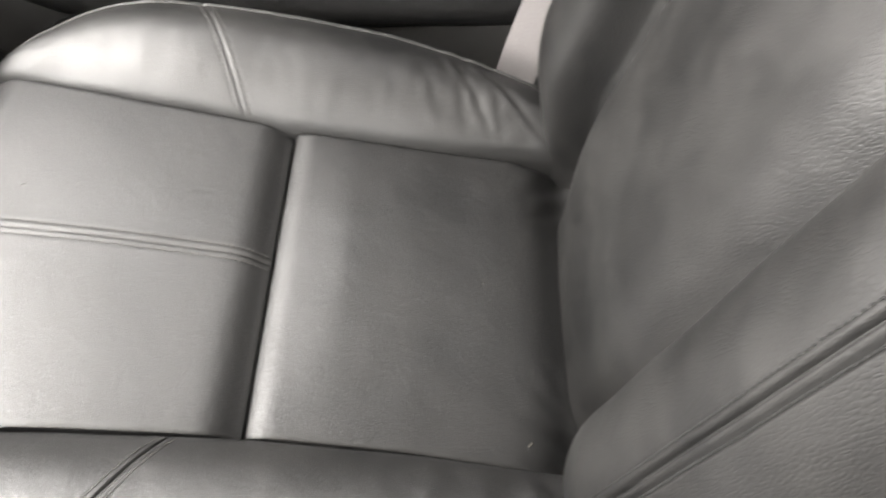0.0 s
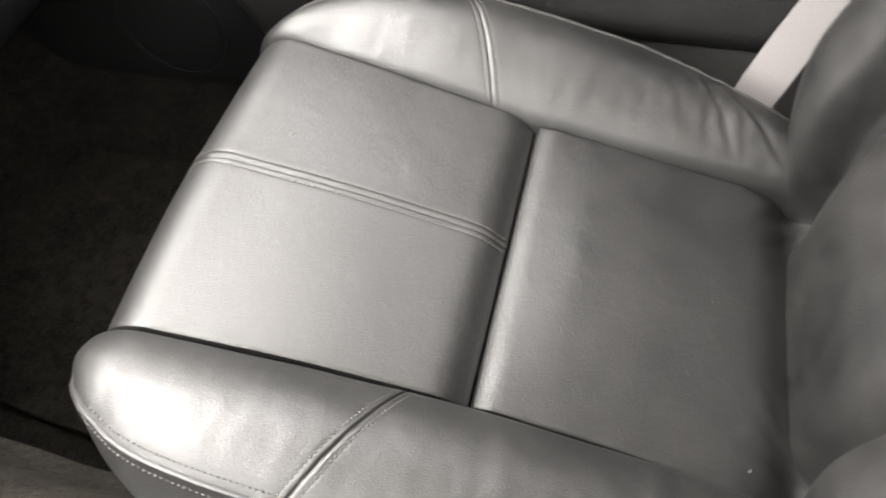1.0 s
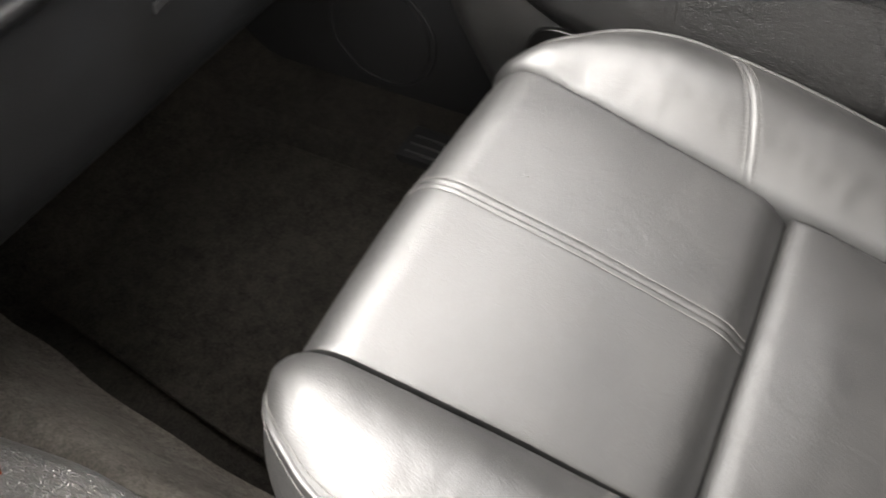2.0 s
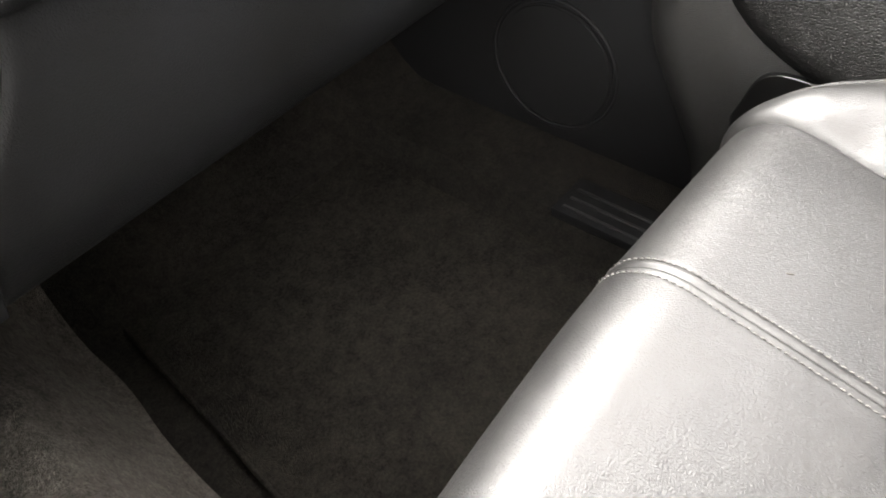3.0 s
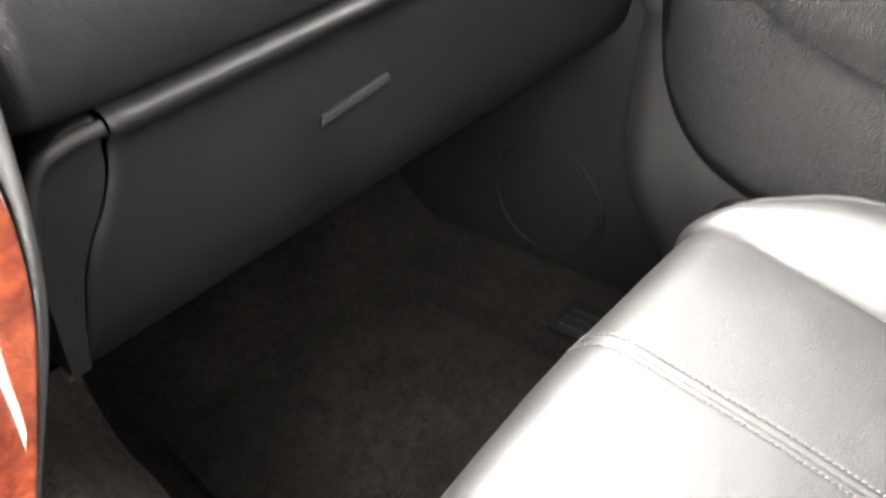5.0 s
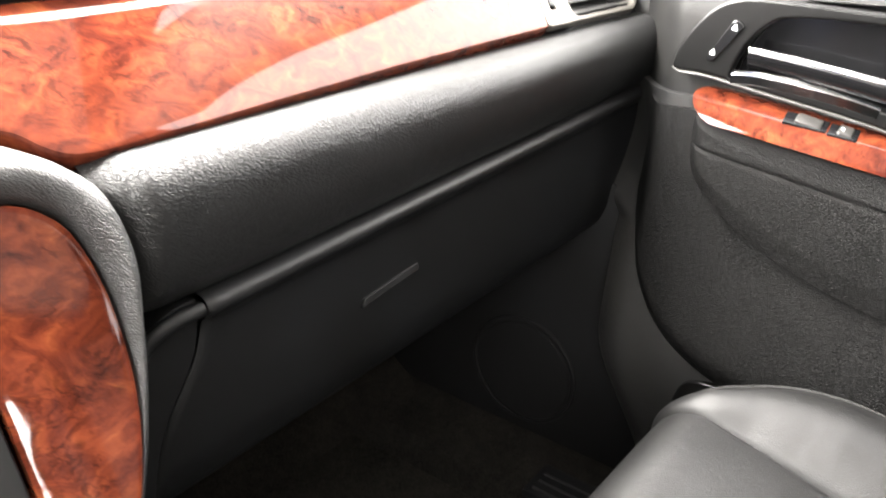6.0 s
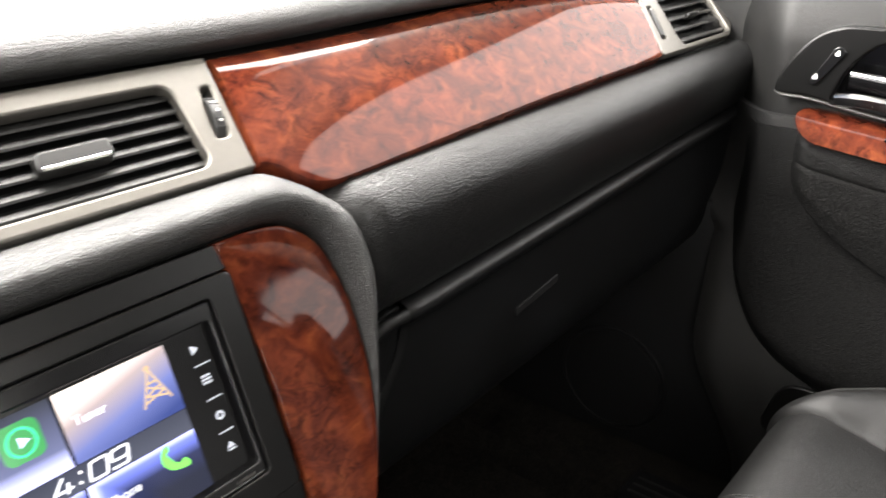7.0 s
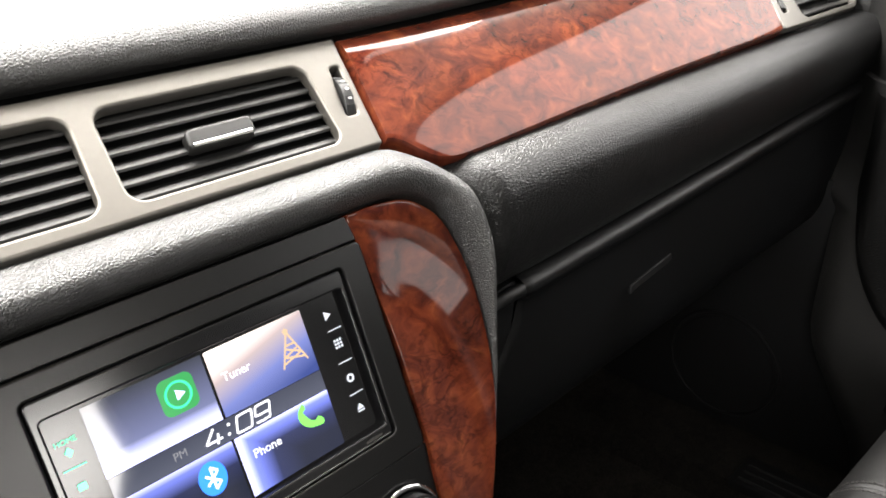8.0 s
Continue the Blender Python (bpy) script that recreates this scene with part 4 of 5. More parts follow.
# glovebox and the panels beside it
GB = ((0.208, 0.5765), (0.193, 0.5760), (0.1840, 0.5725), (0.1822, 0.5668), (0.1855, 0.5610), (0.1905, 0.554), (0.1915, 0.53), (0.192, 0.49), (0.196, 0.455), (0.209, 0.428), (0.235, 0.415), (0.28, 0.41))
GAP = [(0.40, -0.288), (0.46, -0.2745), (0.488, -0.266), (0.508, -0.2555), (0.520, -0.2445), (0.538, -0.234), (0.555, -0.2295), (0.571, -0.229), (0.60, -0.229)]
gb_line = smooth_line([(a, c, 0) for a, c in GB], 8)


def lip_rise(x):
    """The glovebox lip climbs a little towards the door."""
    return 0.030 * max(0.0, x + 0.21)


def glove_fn(u, v):
    """The door's left edge follows a curved gap."""
    k = min(int(v * (len(gb_line) - 1)), len(gb_line) - 2)
    p = gb_line[k].lerp(gb_line[k + 1], v * (len(gb_line) - 1) - k)
    x0 = smooth_tab(GAP, p.y, 0.006) + 0.0014
    x = x0 + (0.452 - x0) * u ** 1.3
    edge = 0.003 * step(0.004, 0.0, x - x0)
    return (x, p.x + end_bend(x, 0, 0)[0] + edge, p.y + lip_rise(x) * step(0.45, 0.55, p.y))


LIP_END = 38 / (len(gb_line) - 1)
glove = part("glovebox_door", grid_mesh(lambda u, v: glove_fn(u, LIP_END + (1 - LIP_END) * v), 90, len(gb_line) - 38), GLOVE, dash, "closed black glovebox door")
part("door_lip", grid_mesh(lambda u, v: glove_fn(u, LIP_END * v), 90, 39), LIP, glove, "raised lip along the glovebox door, its highlight put in a lighter, glossier plastic")
part("glovebox_latch", plate([round_poly([(-0.089, -0.005), (-0.018, 0.001), (-0.018, 0.008), (-0.086, 0.002)], 0.002, 4)], frame_of((0, 0.1915, 0.511), Vector((0, 0.30, 0.954)), Vector((0, -0.954, 0.30))) @ Matrix.Translation((0, 0, 0.003)), 0.008, 0.0012), GLOVE, glove, "black glovebox latch handle")


GX = frame_of((0, 0.1925, 0.0), Vector((0, 0, 1)), Vector((0, -1, 0)))
corner = [(p.x, p.y) for p in smooth_line([(-0.2325, 0.5735, 0), (-0.247, 0.5725, 0), (-0.262, 0.566, 0), (-0.273, 0.552, 0), (-0.283, 0.530, 0), (-0.288, 0.49, 0), (-0.291, 0.46, 0), (-0.294, 0.43, 0)], 5)]
corner[0] = (-0.2305, 0.5735)
gap_side = [(smooth_tab(GAP, z, 0.006) - 0.0014, z) for z in (0.46, 0.48, 0.495, 0.508, 0.52, 0.53, 0.54, 0.55, 0.56, 0.568)]
part("glovebox_side_panel", plate([corner[:-2] + [(-0.291, 0.436), (-0.281, 0.436)] + gap_side], GX, 0.03, 0.001, 2), GLOVE, dash, "black rounded trim end beside the glovebox")
lip_path = smooth_line([(-0.2305, 0.1865, 0.5690), (-0.251, 0.188, 0.5675), (-0.267, 0.191, 0.560), (-0.2765, 0.1925, 0.544), (-0.283, 0.194, 0.525), (-0.2875, 0.198, 0.505)], 6)
part("side_panel_lip", sweep(lip_path, oval(0.0050, 0.0050, 12), (0, -1, 0.2)), LIP, dash, "raised rounded lip")
part("dash_underside", along(((0.225, 0.425), (0.30, 0.415), (0.45, 0.42), (0.62, 0.44)), -1.30, 0.46, 10), PLASTIC, dash, "black underside of the dash")
part("dash_end", box(0.37, 0.440, 0.225, 0.60, 0.42, 0.70, 0.02), GLOVE, dash, "black end of the dash beside the door")
part("driver_dash_panel", along(((0.222, 0.689), (0.19, 0.62), (0.20, 0.45), (0.26, 0.35)), -1.36, -0.66, 8), GLOVE, dash, "black lower dash before the driver")
part("firewall", box(-1.36, 0.48, 0.80, 0.84, 0.0, 0.78), CARPET, dash, "dark carpeted bulkhead")

# ---- stereo ----
stereo = thing("car_stereo", tuple(at1(CX + 0.004, -0.05, -0.02)), "black double-height touchscreen car stereo, switched on and showing its menu", "car stereo")
FR = round_rect(RAD_L + 0.0006, RAD_R - 0.0004, RAD_B, RAD_T, 0.004, 5)
IN_U0, IN_U1, IN_V0, IN_V1 = -0.5450, -0.3765, -0.0970, 0.0020
part("outer_frame", plate([FR, round_rect(IN_U0, IN_U1, IN_V0, IN_V1, 0.003, 4)], lift(M1, 0.0022), 0.016, 0.0012), SATINBLACK, stereo, "satin black mounting frame")
part("inner_frame", plate([round_rect(IN_U0 + 0.0006, IN_U1 - 0.0006, IN_V0 + 0.0006, IN_V1 - 0.0006, 0.003, 4), round_rect(-0.5400, -0.3808, -0.0900, -0.0085, 0.002, 4)], lift(M1, 0.0008), 0.012, 0.0012), GLOSSBLACK, stereo, "gloss black bezel")
GL = lift(M1, -0.0045)
part("front_glass", plate([round_rect(-0.5405, -0.3803, -0.0905, -0.0080, 0.001, 3)], GL, 0.004), GLOSSBLACK, stereo, "black glass touch panel")
part("lower_edge", sweep([at1(IN_U0 + 0.004, IN_V0 + 0.0016, 0.0010), at1(-0.46, IN_V0 + 0.0014, 0.0011), at1(IN_U1 - 0.003, IN_V0 + 0.0016, 0.0010)], oval(0.0005, 0.0005, 6), N1), GREYPLASTIC, stereo, "thin grey lower edge")
SU0, SU1, SV0, SV1 = -0.5225, -0.4060, -0.0885, -0.0110
ZC = lambda v: (M1 @ Vector((0, v, 0))).z - base_of(stereo).z
XC = lambda u: u - base_of(stereo).x
DIVU = -0.4635
LILAC = ((0.0, (0.006, 0.008, 0.020)), (0.45, (0.012, 0.016, 0.050)), (0.80, (0.12, 0.15, 0.50)), (1.0, (0.62, 0.64, 1.0)))
TILES = {
    "warm": glow_corner("display_warm_blue", ((0.05, (0.03, 0.05, 0.20)), (0.35, (0.14, 0.17, 0.42)), (0.62, (0.42, 0.34, 0.34)), (0.85, (1.0, 0.88, 0.82))), XC(DIVU), XC(-0.4060), ZC(-0.0452), ZC(-0.011), 2.1, 0.68),
    "night": glow_corner("display_dark_blue", LILAC, XC(DIVU), XC(-0.4300), ZC(-0.0800), ZC(-0.0570), 3.2, 0.5, True),
    "nightleft": glow_corner("display_deep_blue", LILAC, XC(-0.5400), XC(-0.5300), ZC(-0.0800), ZC(-0.0570), 2.6, 0.5, True),
    "bar": glow_fade("display_grey_bar", ((0.0, (0.050, 0.055, 0.080)), (1.0, (0.025, 0.028, 0.045))), ZC(-0.058), ZC(-0.044), 2.6),
    "pale": glow_fade("display_pale_grey", ((0.0, (0.55, 0.57, 0.95)), (0.25, (0.10, 0.11, 0.20)), (1.0, (0.022, 0.024, 0.030))), ZC(-0.045), ZC(-0.011), 2.8),
}
G_WHITE = glow("display_white", (0.95, 0.95, 1.0), 2.3)
G_GREEN = glow("display_green", (0.04, 0.42, 0.10), 1.4)
G_LIME = glow("display_lime", (0.26, 0.90, 0.14), 1.8)
G_TEAL = glow("display_teal", (0.05, 0.75, 0.40), 2.2)
G_BLUE = glow("display_blue", (0.02, 0.20, 0.90), 3.0)
G_LILAC = glow("display_lilac", (0.55, 0.50, 0.90), 4.25)
G_AMBER = glow("display_amber", (0.80, 0.56, 0.34), 1.5)


G_KEYDIM = glow("display_dim_grey", (0.5, 0.5, 0.55), 0.8)


def tile(name, u0, u1, v0, v1, mat, w=0.0003, label=""):
    return part(name, plate([round_rect(u0, u1, v0, v1, 0.0004, 2)], lift(GL, w), 0.0003), mat, stereo, label, False)


tile("menu_tile", DIVU + 0.0008, SU1, -0.0452, SV1, TILES["warm"], label="lit tile fading from peach to blue")
tile("menu_tile", DIVU + 0.0008, SU1, SV0, -0.0570, TILES["night"], label="dark blue lit tile")
tile("menu_tile", SU0, DIVU - 0.0008, -0.0452, SV1, TILES["pale"], label="pale grey lit tile")
tile("menu_tile", SU0, DIVU - 0.0008, SV0, -0.0570, TILES["nightleft"], label="dark blue lit tile")
tile("clock_bar", SU0, SU1, -0.0566, -0.0456, TILES["bar"], label="grey bar with the time")


def writing(text, u, v, size, mat, parent, name, w=0.0007, m=None, wide=1.0):
    cu = bpy.data.curves.new(name, "FONT")
    cu.body, cu.size, cu.align_x, cu.align_y, cu.extrude = text, size, "CENTER", "CENTER", 0.00008
    ob = bpy.data.objects.new(name, cu)
    scene.collection.objects.link(ob)
    me = bpy.data.meshes.new_from_object(ob.evaluated_get(bpy.context.evaluated_depsgraph_get()))
    bpy.data.objects.remove(ob)
    me.transform(lift(m or GL, w) @ Matrix.Translation((u, v, 0)) @ Matrix.Diagonal((wide, 1, 1, 1)))
    return part(name, me, mat, parent, "", False)


writing("Tuner", -0.4500, -0.0265, 0.0064, G_WHITE, stereo, "lettering")
writing("Phone", -0.4480, -0.0690, 0.0064, G_WHITE, stereo, "lettering")
writing("Audio", -0.4950, -0.0820, 0.0075, G_WHITE, stereo, "lettering")


def clock_stroke(points, u, closed=False):
    """One rounded stroke of a slanted figure, drawn in a box one wide and one high."""
    line = smooth_line([(a, c, 0) for a, c in points], 5, closed)
    line = line + line[:1] if closed else line
    path = [GL @ Vector((u + 0.0083 * p.x + 0.0022 * p.y, -0.0549 + 0.0080 * p.y, 0.0011)) for p in line]
    return sweep(path, oval(0.00056, 0.00022, 8), N1)


ROUND = [(0.12, 0.0), (0.88, 0.0), (1.0, 0.12), (1.0, 0.88), (0.88, 1.0), (0.12, 1.0), (0.0, 0.88), (0.0, 0.12)]
for u, strokes in ((-0.4768, (([(0.42, 1.0), (0.0, 0.30), (0.03, 0.24), (0.5, 0.24), (1.02, 0.24)], False), ([(0.72, 0.62), (0.72, 0.3), (0.72, 0.0)], False))),
                   (-0.4602, ((ROUND, True),)),
                   (-0.4497, (([(0.12, 0.42), (0.95, 0.42), (1.0, 0.52), (1.0, 0.88), (0.88, 1.0), (0.12, 1.0), (0.0, 0.88), (0.0, 0.52)], True), ([(1.0, 0.5), (1.0, 0.12), (0.88, 0.0), (0.05, 0.0)], False)))):
    for points, closed in strokes:
        part("clock_digit", clock_stroke(points, u, closed), G_WHITE, stereo)
for v in (-0.0531, -0.0486):
    shape_at = -0.4642 + 0.25 * (v + 0.0531)
    part("clock_dot", plate([round_rect(shape_at - 0.0007, shape_at + 0.0007, v - 0.0007, v + 0.0007, 0.0004, 2)], lift(GL, 0.0010), 0.0003), G_WHITE, stereo, "", False)
writing("PM", -0.4895, -0.0510, 0.0055, G_KEYDIM, stereo, "lettering", 0.0009)
writing("HOME", -0.5325, -0.0215, 0.0034, G_TEAL, stereo, "lettering")


def shape(name, outline, mat, parent=None, w=0.0007, label=""):
    return part(name, plate([outline], lift(GL, w), 0.0003), mat, parent or stereo, label, False)


# icons
car_icon = shape("green_icon", round_rect(-0.4895, -0.4715, -0.0330, -0.0150, 0.0040, 5), G_GREEN, label="green rounded square icon")
part("icon_ring", ring(0.0062, 0.0006, GL @ Matrix.Translation((-0.4805, -0.024, 0.0011)), 28, 6), G_TEAL, car_icon)
shape("icon_arrow", [(-0.4815, -0.0265), (-0.4770, -0.0240), (-0.4815, -0.0215)], G_LILAC, car_icon, 0.0011)
blue = shape("blue_icon", [(-0.4790 + 0.0072 * math.cos(a * math.pi / 12), -0.0690 + 0.0085 * math.sin(a * math.pi / 12)) for a in range(24)], G_BLUE, label="blue oval icon with a white sign")
for a, c in (((-0.4790, -0.0635), (-0.4790, -0.0745)), ((-0.4825, -0.0665), (-0.4758, -0.0718)), ((-0.4825, -0.0715), (-0.4758, -0.0662)), ((-0.4790, -0.0635), (-0.4758, -0.0662)), ((-0.4790, -0.0745), (-0.4758, -0.0718))):
    part("icon_stroke", sweep([GL @ Vector((*a, 0.0011)), GL @ Vector((*c, 0.0011))], oval(0.0006, 0.0002, 6), N1), G_WHITE, blue)
handset = [(-0.4175 + 0.0088 * r * math.cos(radians(a)), -0.0622 + 0.0095 * r * math.sin(radians(a))) for r, a in
           ((1.0, 172), (1.12, 200), (1.1, 230), (1.05, 260), (1.15, 290), (0.95, 300), (0.62, 290), (0.72, 265), (0.66, 235), (0.62, 205), (0.70, 178), (0.5, 160), (0.75, 140))]
shape("phone_icon", [(p.x, p.y) for p in smooth_line([(a, c, 0) for a, c in handset], 3, True)], G_LIME, label="lime green handset icon")
tower = shape("tower_icon", [(-0.4197, -0.0180), (-0.4180, -0.0165), (-0.4163, -0.0180), (-0.4172, -0.0202), (-0.4188, -0.0202)], G_AMBER, label="amber mast icon")
for a, c in (((-0.4183, -0.0195), (-0.4255, -0.0365)), ((-0.4177, -0.0195), (-0.4105, -0.0365)), ((-0.4235, -0.0315), (-0.4140, -0.0280)), ((-0.4125, -0.0315), (-0.4213, -0.0270)), ((-0.4248, -0.0345), (-0.4135, -0.0315)), ((-0.4112, -0.0345), (-0.4222, -0.0315)), ((-0.4205, -0.0255), (-0.4150, -0.0255))):
    part("icon_stroke", sweep([GL @ Vector((*a, 0.0011)), GL @ Vector((*c, 0.0011))], oval(0.00056, 0.0002, 6), N1), G_AMBER, tower)
# touch keys in the side strips
G_KEY = glow("display_key", (0.85, 0.87, 0.95), 1.5)
shape("touch_key", [(-0.3930, -0.0225), (-0.3930, -0.0175), (-0.3890, -0.0200)], G_KEY, label="lit play key")
for i in range(3):
    for j in range(3):
        shape("touch_key", round_rect(-0.3925 + i * 0.0018, -0.3913 + i * 0.0018, -0.0395 + j * 0.0019, -0.0382 + j * 0.0019, 0.0002, 1), G_KEY)
part("touch_key", ring(0.0018, 0.0006, GL @ Matrix.Translation((-0.3900, -0.0575, 0.0008)), 20, 6), G_KEY, stereo, "lit cog key")
shape("touch_key", [(-0.3920, -0.0760), (-0.3875, -0.0760), (-0.3897, -0.0728)], G_KEY, label="lit eject key")
shape("touch_key", [(-0.3920, -0.0775), (-0.3875, -0.0775), (-0.3875, -0.0768), (-0.3920, -0.0768)], G_KEY)
for v in (-0.0290, -0.0480, -0.0670):
    shape("key_divider", [(-0.3940, v), (-0.3850, v), (-0.3850, v + 0.0005), (-0.3940, v + 0.0005)], G_KEY)
for v in (-0.034, -0.052, -0.072):
    shape("key_divider", [(-0.5375, v), (-0.5275, v), (-0.5275, v + 0.0006), (-0.5375, v + 0.0006)], G_TEAL)
shape("touch_key", round_rect(-0.5345, -0.5305, -0.0445, -0.0410, 0.0006, 2), G_TEAL)
shape("touch_key", round_poly([(-0.5345, -0.0265), (-0.5325, -0.0240), (-0.5305, -0.0265), (-0.5325, -0.0290)], 0.0004, 2), G_TEAL)
# maker's mark and model line as plain bars
part("label_bar", plate([[(-0.4720, -0.0955), (-0.4560, -0.0955), (-0.4560, -0.0925), (-0.4720, -0.0925)]], lift(M1, 0.0012), 0.0004), GREYPLASTIC, stereo, "pale bar on the bezel", False)
part("label_bar", plate([[(-0.3960, -0.0942), (-0.3850, -0.0942), (-0.3850, -0.0928), (-0.3960, -0.0928)]], lift(M1, 0.0012), 0.0004), GREYPLASTIC, stereo, "small pale bar on the bezel", False)

for ob in (dash, stereo):
    ob.location += Vector((0.052, 0.013, -0.030))

# ---- passenger door ----
door = thing("door_1", (0.42, -0.15, 0.05), "closed black vinyl car door with burl wood armrest and chrome handle", "car door", "", "structure")


def door_x(y, z):
    """Inner face of the door trim."""
    x = 0.388
    x += 0.10 * step(0.135, 0.24, y) * step(0.40, 0.55, z)
    x += 0.042 * step(0.665, 0.81, z)
    x -= 0.030 * step(0.50, 0.25, z)
    return x


def door_front(z):
    return 0.105 + 0.078 * step(0.10, 0.30, z) + 0.13 * step(0.43, 0.50, z)


def door_upper(u, v):
    z = 0.588 + 0.170 * v
    y = -0.75 + (door_front(z) + 0.75) * u
    x = door_x(y, z) + (0.03 * step(0.738, 0.758, z)) + 0.004 * math.exp(-((z - 0.735) / 0.004) ** 2)
    lim = ((y + 0.062) / 0.165) ** 4 + ((z - 0.645) / 0.045) ** 4
    return (x + 0.045 * step(1.2, 0.9, lim), y, z)


def door_lower(u, v):
    z = 0.06 + 0.530 * v
    y = -0.75 + (door_front(z) + 0.75) * u
    rolled = max(0.0, 1 - (door_front(z) - y) / 0.030) ** 2
    return (door_x(y, z) + 0.006 + 0.014 * rolled, y, z)


POCKET = [(-0.75, 0.25), (-0.1, 0.258), (0.02, 0.275), (0.06, 0.290), (0.09, 0.306), (0.12, 0.335), (0.14, 0.37), (0.155, 0.41), (0.166, 0.50)]


def pocket_fn(u, v):
    """Bulged panel between the armrest and the lower edge."""
    y = -0.75 + (0.166 + 0.75) * (1 - (1 - u) ** 1.4)
    lo = smooth_tab(POCKET, y)
    z = lo + (0.580 - lo) * v
    a = math.sqrt(max(0.0, min(1.0, (0.168 - y) / 0.022))) * (1 - (1 - min(v / 0.12, 1)) ** 2) ** 0.5
    groove = 0.003 * math.exp(-((y + 0.085 + 0.1 * (z - 0.35)) / 0.004) ** 2)
    return (door_x(y, z) + 0.006 - 0.026 * a + groove + 0.001 * rough_n(y, z, 6.0, 12), y, z)


part("pocket_panel", grid_mesh(pocket_fn, 120, 60, 0.004), DOORPAD, door, "bulged grained door panel, coloured darker for the shade below the window")
part("upper_panel", grid_mesh(door_upper, 220, 90, 0.006), DOOR, door, "black grained upper door panel")
part("lower_panel", grid_mesh(door_lower, 140, 90, 0.012), DOORLOW, door, "smooth grey lower door panel")


MD = door_frame(0.374)
bez = [(-0.137, 0.621), (-0.1325, 0.640), (-0.121, 0.660), (-0.104, 0.680), (-0.085, 0.690), (-0.058, 0.6935), (0.03, 0.690), (0.16, 0.684), (0.30, 0.676), (0.33, 0.640), (0.30, 0.566), (0.16, 0.572), (0.05, 0.594), (-0.047, 0.609), (-0.10, 0.618), (-0.125, 0.6185)]
bez_line = [(p.x, p.y) for p in smooth_line([(a, c, 0) for a, c in bez], 4, True)]
cup = [(-0.078, 0.617), (-0.074, 0.634), (-0.064, 0.655), (-0.048, 0.672), (-0.030, 0.6785), (0.03, 0.680), (0.13, 0.672), (0.20, 0.655), (0.20, 0.612), (0.13, 0.600), (0.046, 0.6085), (-0.02, 0.614), (-0.065, 0.6155)]
cup_line = [(p.x, p.y) for p in smooth_line([(a, c, 0) for a, c in cup], 4, True)]
bezel = part("handle_bezel", plate([bez_line, cup_line], lift(MD, 0.010), 0.016, 0.0025, 3), SATINBLACK, door, "black oval bezel round the door handle")
part("bezel_rim", sweep([lift(MD, 0.0085) @ Vector((*p, 0)) for p in [(q.x, q.y) for q in smooth_line([(-0.137, 0.6205, 0), (-0.128, 0.6165, 0), (-0.10, 0.6155, 0), (-0.047, 0.607, 0), (0.05, 0.592, 0), (0.16, 0.570, 0)], 6)]], oval(0.0017, 0.0017, 8), (-1, 0, 0)), GREYPLASTIC, bezel, "grey rim")
part("handle_cup", plate([cup_line], lift(MD, -0.020), 0.004), GLOSSBLACK, bezel, "gloss black handle recess")
HANDLE = ((-0.064, 0.640, 0), (-0.03, 0.6370, 0.003), (0.02, 0.631, 0.006), (0.09, 0.621, 0.008), (0.17, 0.611, 0.002))
# chrome blade: black body paints its dark reflection, chrome strip its highlight
handle = part("door_handle", sweep(smooth_line([lift(MD, 0.003) @ Vector((a, c - 0.003, d)) for a, c, d in HANDLE], 6), oval(0.0095, 0.0034, 16), (-1, 0, -0.45)), GLOSSBLACK, door, "chrome door pull handle, its dark reflection put in as gloss black")
part("handle_highlight", sweep(smooth_line([lift(MD, 0.0050) @ Vector((a, c + 0.0060, d)) for a, c, d in HANDLE], 6), oval(0.0034, 0.0022, 12), (-1, 0, 0.35)), CHROME, handle, "bright strip standing in for the highlight on the chrome handle")
part("handle_rim", sweep(smooth_line([lift(MD, 0.0095) @ Vector(p) for p in ((-0.0755, 0.6165, 0), (-0.045, 0.6175, 0), (-0.01, 0.6145, 0), (0.03, 0.609, 0), (0.06, 0.603, 0))], 6), [(0.0, -0.006), (0.006, -0.001), (0.004, 0.0012), (-0.004, 0.0012), (-0.008, -0.003)], (-1, 0, 0)), CHROME, door, "chrome lip of the recess")
lock = part("lock_switch", plate([round_poly([(-0.1035, 0.6330), (-0.0960, 0.6300), (-0.0690, 0.6680), (-0.0760, 0.6730), (-0.0815, 0.6720)], 0.004, 4)], lift(MD, 0.013), 0.006, 0.0012), GLOSSBLACK, door, "black door lock switch with white symbols")
for u, v in ((-0.0965, 0.6395), (-0.0785, 0.6650)):
    part("symbol", plate([round_rect(u - 0.0026, u + 0.0024, v - 0.0017, v + 0.0017, 0.0010, 3)], lift(MD, 0.0135), 0.0006), WHITEMARK, lock, "small white symbol", False)
    part("symbol", plate([round_rect(u - 0.0010, u + 0.0018, v + 0.0013, v + 0.0038, 0.0008, 3)], lift(MD, 0.0135), 0.0006), WHITEMARK, lock, "small white symbol", False)

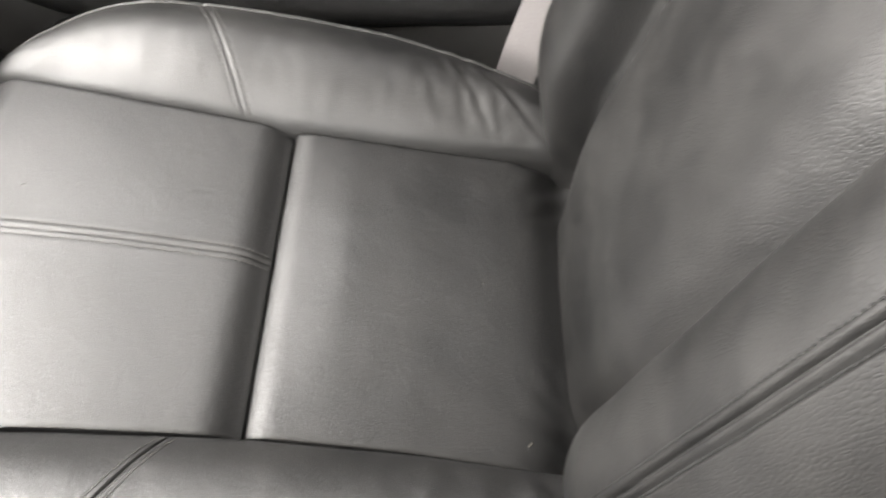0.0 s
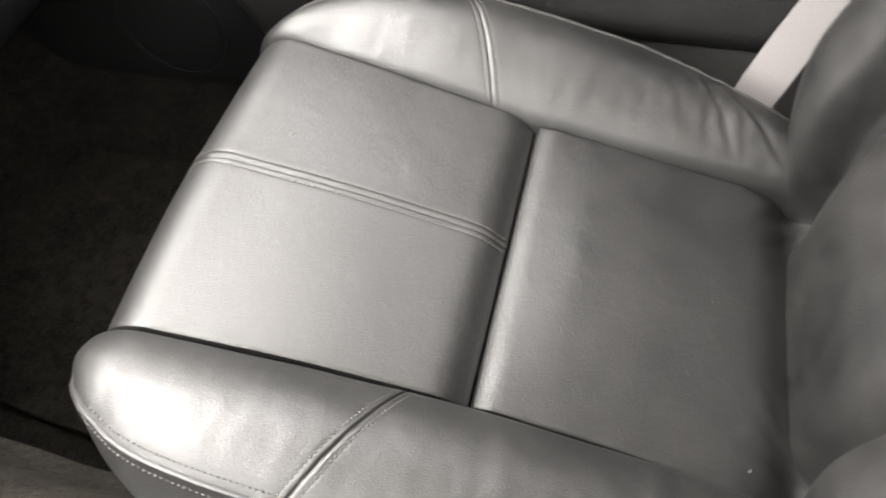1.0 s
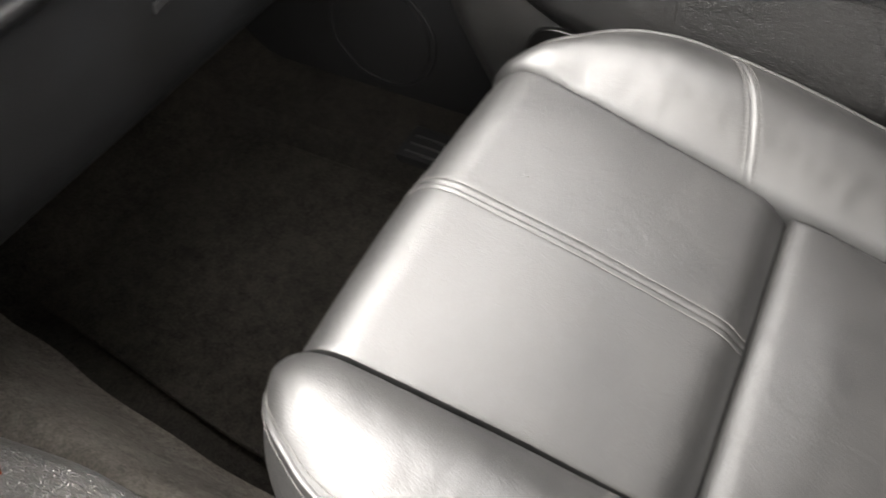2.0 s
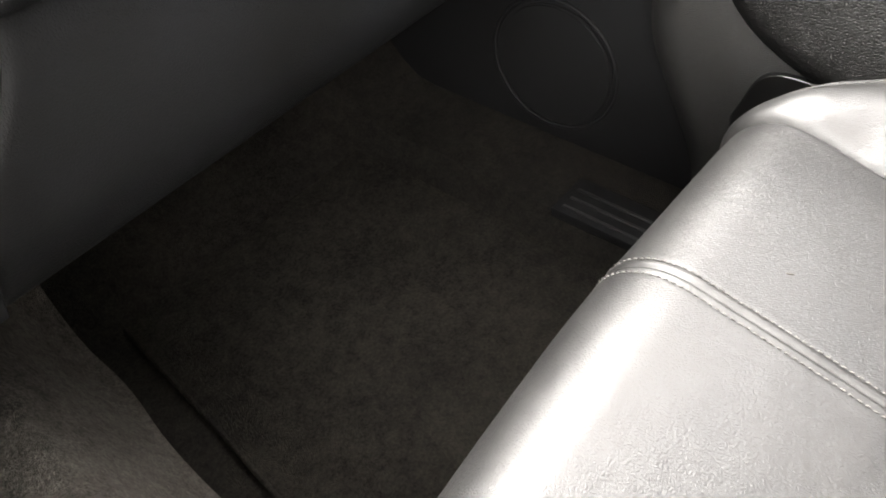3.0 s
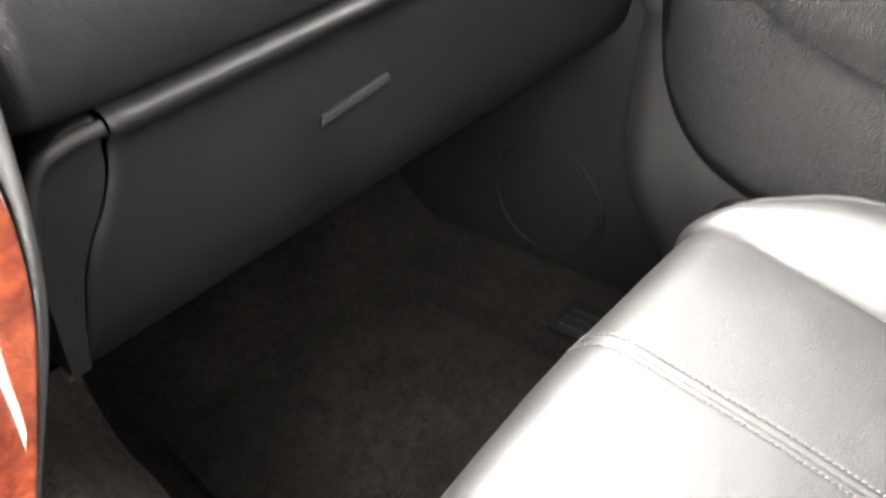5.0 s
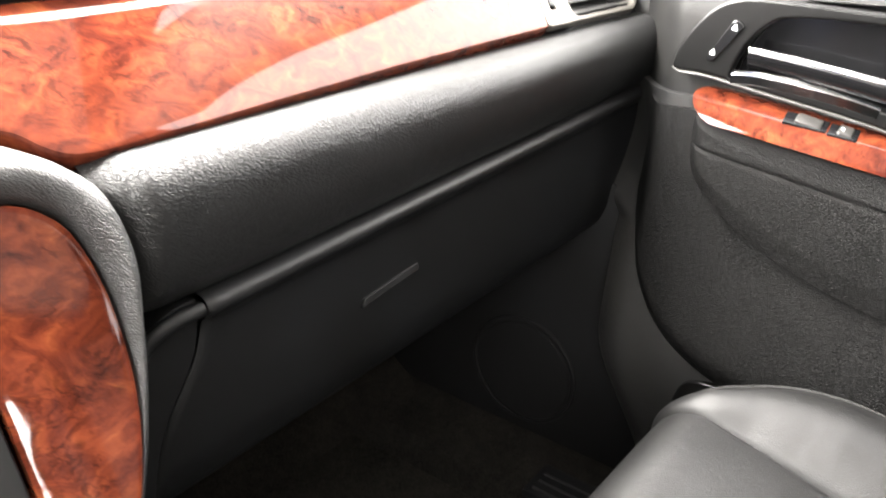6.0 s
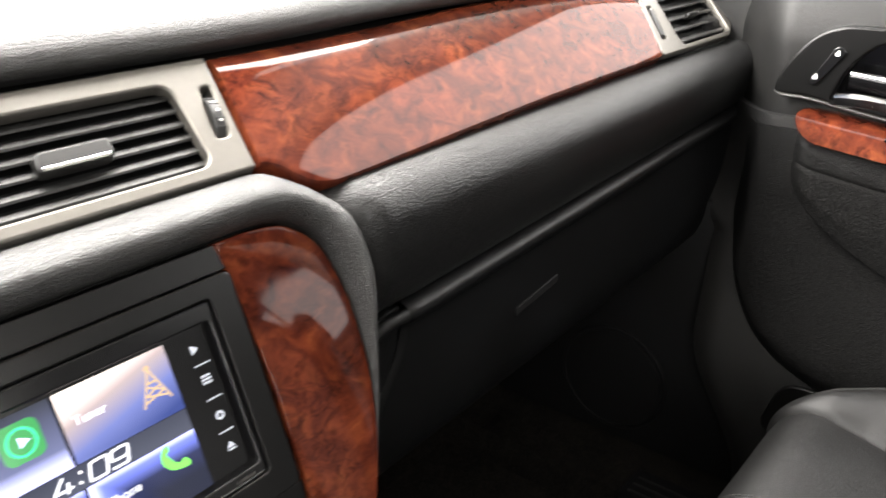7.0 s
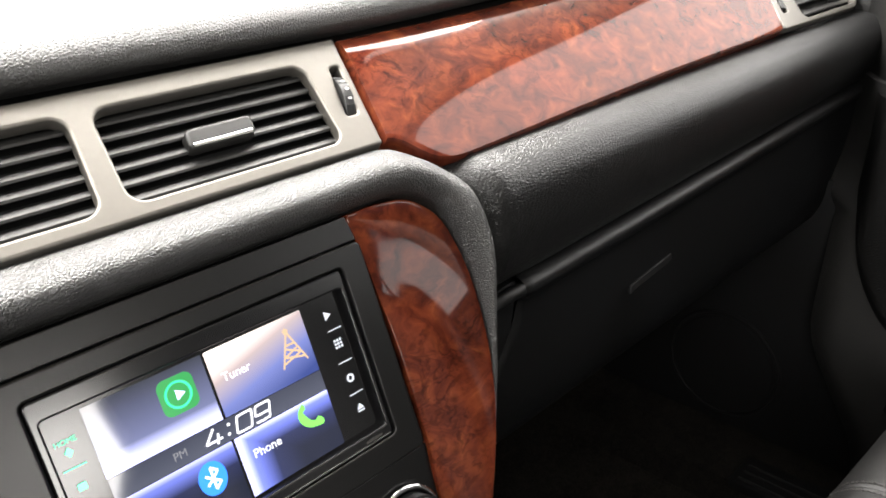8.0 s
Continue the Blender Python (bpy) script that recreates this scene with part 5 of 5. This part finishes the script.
# armrest: a bulging body with a wood cap


def arm_fn(u, v):
    """u along the door, v from the upper rim down and under."""
    y = 0.112 - 0.55 * u ** 1.6
    nose = math.sqrt(max(0.0, 1 - max(0.0, 1 - (0.112 - y) / 0.035) ** 2))
    under = np.interp(v, [0, 0.08, 0.25, 0.55, 0.8, 1.0], [0.030, 0.044, 0.050, 0.051, 0.050, 0.046])
    z_top = 0.586 - 0.13 * (0.106 - y)
    depth = 0.052 + 0.100 * (1 - math.exp(-((0.112 - y) / 0.085)))
    z = z_top - depth * v
    crease = 0.0022 * math.exp(-((z - (0.548 - 0.15 * (0.106 - y))) / 0.0018) ** 2)
    return (0.394 - under * nose + crease, y, z)


part("armrest", grid_mesh(arm_fn, 110, 60, 0.006), DOORPAD, door, "padded armrest with a stitched crease, coloured darker for shade")


def cap_fn(u, v):
    """Wood cap: slopes from the door face down to the rim of the armrest."""
    y = 0.108 - 0.50 * u ** 2
    a = math.sqrt(max(0.0, 1 - max(0.0, 1 - (0.108 - y) / 0.030) ** 2))
    mid = 0.590 - 0.12 * (0.106 - y)
    w = a
    t = (v - 0.5) * 2 * w
    x = 0.3655 + 0.0230 * t - 0.0065 * (1 - t * t)
    z = mid + 0.0135 * t + 0.0085 * (1 - t * t)
    return (x, y, z)


part("armrest_wood", grid_mesh(cap_fn, 90, 24, 0.005), WOOD, door, "glossy red burl wood armrest cap")


def on_cap(y, t):
    mid = 0.590 - 0.12 * (0.106 - y)
    return Vector((0.3655 + 0.0230 * t - 0.0065 * (1 - t * t), y, mid + 0.0135 * t + 0.0085 * (1 - t * t)))


for y, ln in ((-0.002, 0.016), (-0.036, 0.009)):
    c = on_cap(y, 0.1)
    m = Matrix.Translation(c) @ Matrix.Rotation(radians(-24), 4, "Y") @ Matrix.Rotation(radians(7), 4, "X")
    part("switch_recess", box(-0.0085, 0.0085, -ln - 0.004, ln + 0.004, -0.004, 0.0010, 0.0008, 2, m), GLOSSBLACK, door, "black switch recess")
    sw = part("window_switch", box(-0.0070, 0.0070, -ln * 0.75, ln * 0.75, -0.004, 0.0034, 0.0020, 3, m @ Matrix.Translation((0, -ln * 0.15, 0)) @ Matrix.Rotation(radians(6), 4, "X")), GREYPLASTIC, door, "dark grey power window switch")
    part("symbol", box(-0.0018, 0.0018, -0.0014, 0.0014, 0.0033, 0.0038, 0.0002, 1, m @ Matrix.Translation((0, ln * 0.2, 0)) @ Matrix.Rotation(radians(6), 4, "X")), WHITEMARK, sw, "small white symbol")

# solid black plate low on the door, beside the seat, painting an opening's dark
part("pocket_dark_plate", plate([[(p.x, p.y) for p in smooth_line([(-0.079, 0.205, 0), (-0.0785, 0.240, 0), (-0.068, 0.268, 0), (-0.045, 0.278, 0), (0.0, 0.276, 0), (0.05, 0.262, 0), (0.06, 0.215, 0), (0.0, 0.190, 0)], 5, True)]], door_frame(0.347), 0.02, 0.002), SATINBLACK, door, "black plate standing in for the dark inside of the pocket opening")
door.location += Vector((0.003, 0.0, -0.013))

# kick panel ahead of the door, with a round loudspeaker
kick = thing("kick_panel", (0.42, 0.45, 0.05), "black plastic kick panel with a round loudspeaker grille", "kick panel")
part("panel", box(0.402, 0.47, 0.03, 0.80, 0.012, 0.455, 0.012), KICK, kick)
KM = door_frame(0.401) @ Matrix.Translation((-0.31, 0.150, 0))
part("speaker_rim", ring(0.082, 0.003, KM), KICK, kick, "raised black speaker rim")
part("speaker_grille", disc(0.076, 0.006, KM @ Matrix.Translation((0, 0, -0.003)), 0.002), KICK, kick, "black speaker grille")

# sill plate with ribs
sill = thing("sill_plate", (0.285, -0.2, 0.05), "black plastic sill plate with raised ribs", "sill plate")
part("plate", box(0.288, 0.352, -0.9, 0.235, 0.036, 0.0535, 0.003), KICK, sill)
for k in range(3):
    part("rib", box(0.296 + 0.016 * k, 0.300 + 0.016 * k, -0.9, 0.225, 0.051, 0.0555, 0.0012), PLASTIC, sill)

# floor mat
mat_ob = thing("floor_mat", (0.0, 0.2, 0.004), "worn carpet floor mat with a bound edge, coloured dark for footwell shade", "floor mat")
MAT_OUT = round_poly([(-0.150, -0.16), (0.272, -0.16), (0.272, 0.74), (-0.068, 0.74), (-0.090, 0.60), (-0.107, 0.45), (-0.117, 0.36), (-0.134, 0.235), (-0.146, 0.10)], 0.04, 6)
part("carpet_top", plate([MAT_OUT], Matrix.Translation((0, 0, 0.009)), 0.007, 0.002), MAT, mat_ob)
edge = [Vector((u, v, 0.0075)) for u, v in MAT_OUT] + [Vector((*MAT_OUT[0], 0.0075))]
part("bound_edge", sweep(edge, oval(0.003, 0.003, 8), (0, 0, 1)), MAT, mat_ob, "bound edge coloured dark for footwell shade")

# seat belt
belt = thing("seat_belt", (0.31, -0.46, 0.12), "pale grey seat belt webbing hanging beside the seat", "seat belt")


def belt_fn(u, v):
    a = Vector((0.300, -0.442, 0.175)).lerp(Vector((0.305, -0.575, 0.62)), v)
    w = 0.5 - u
    return a + Vector((0.010 * math.sin(v * 5) + 0.006 * w, 0.046 * w, -0.010 * w + 0.012 * w * math.sin(v * 9)))


part("webbing", grid_mesh(belt_fn, 8, 40, 0.0016), WEBBING, belt)
part("belt_anchor", box(0.290, 0.318, -0.475, -0.415, 0.06, 0.185, 0.008, 3), SATINBLACK, belt, "black belt anchor cover")
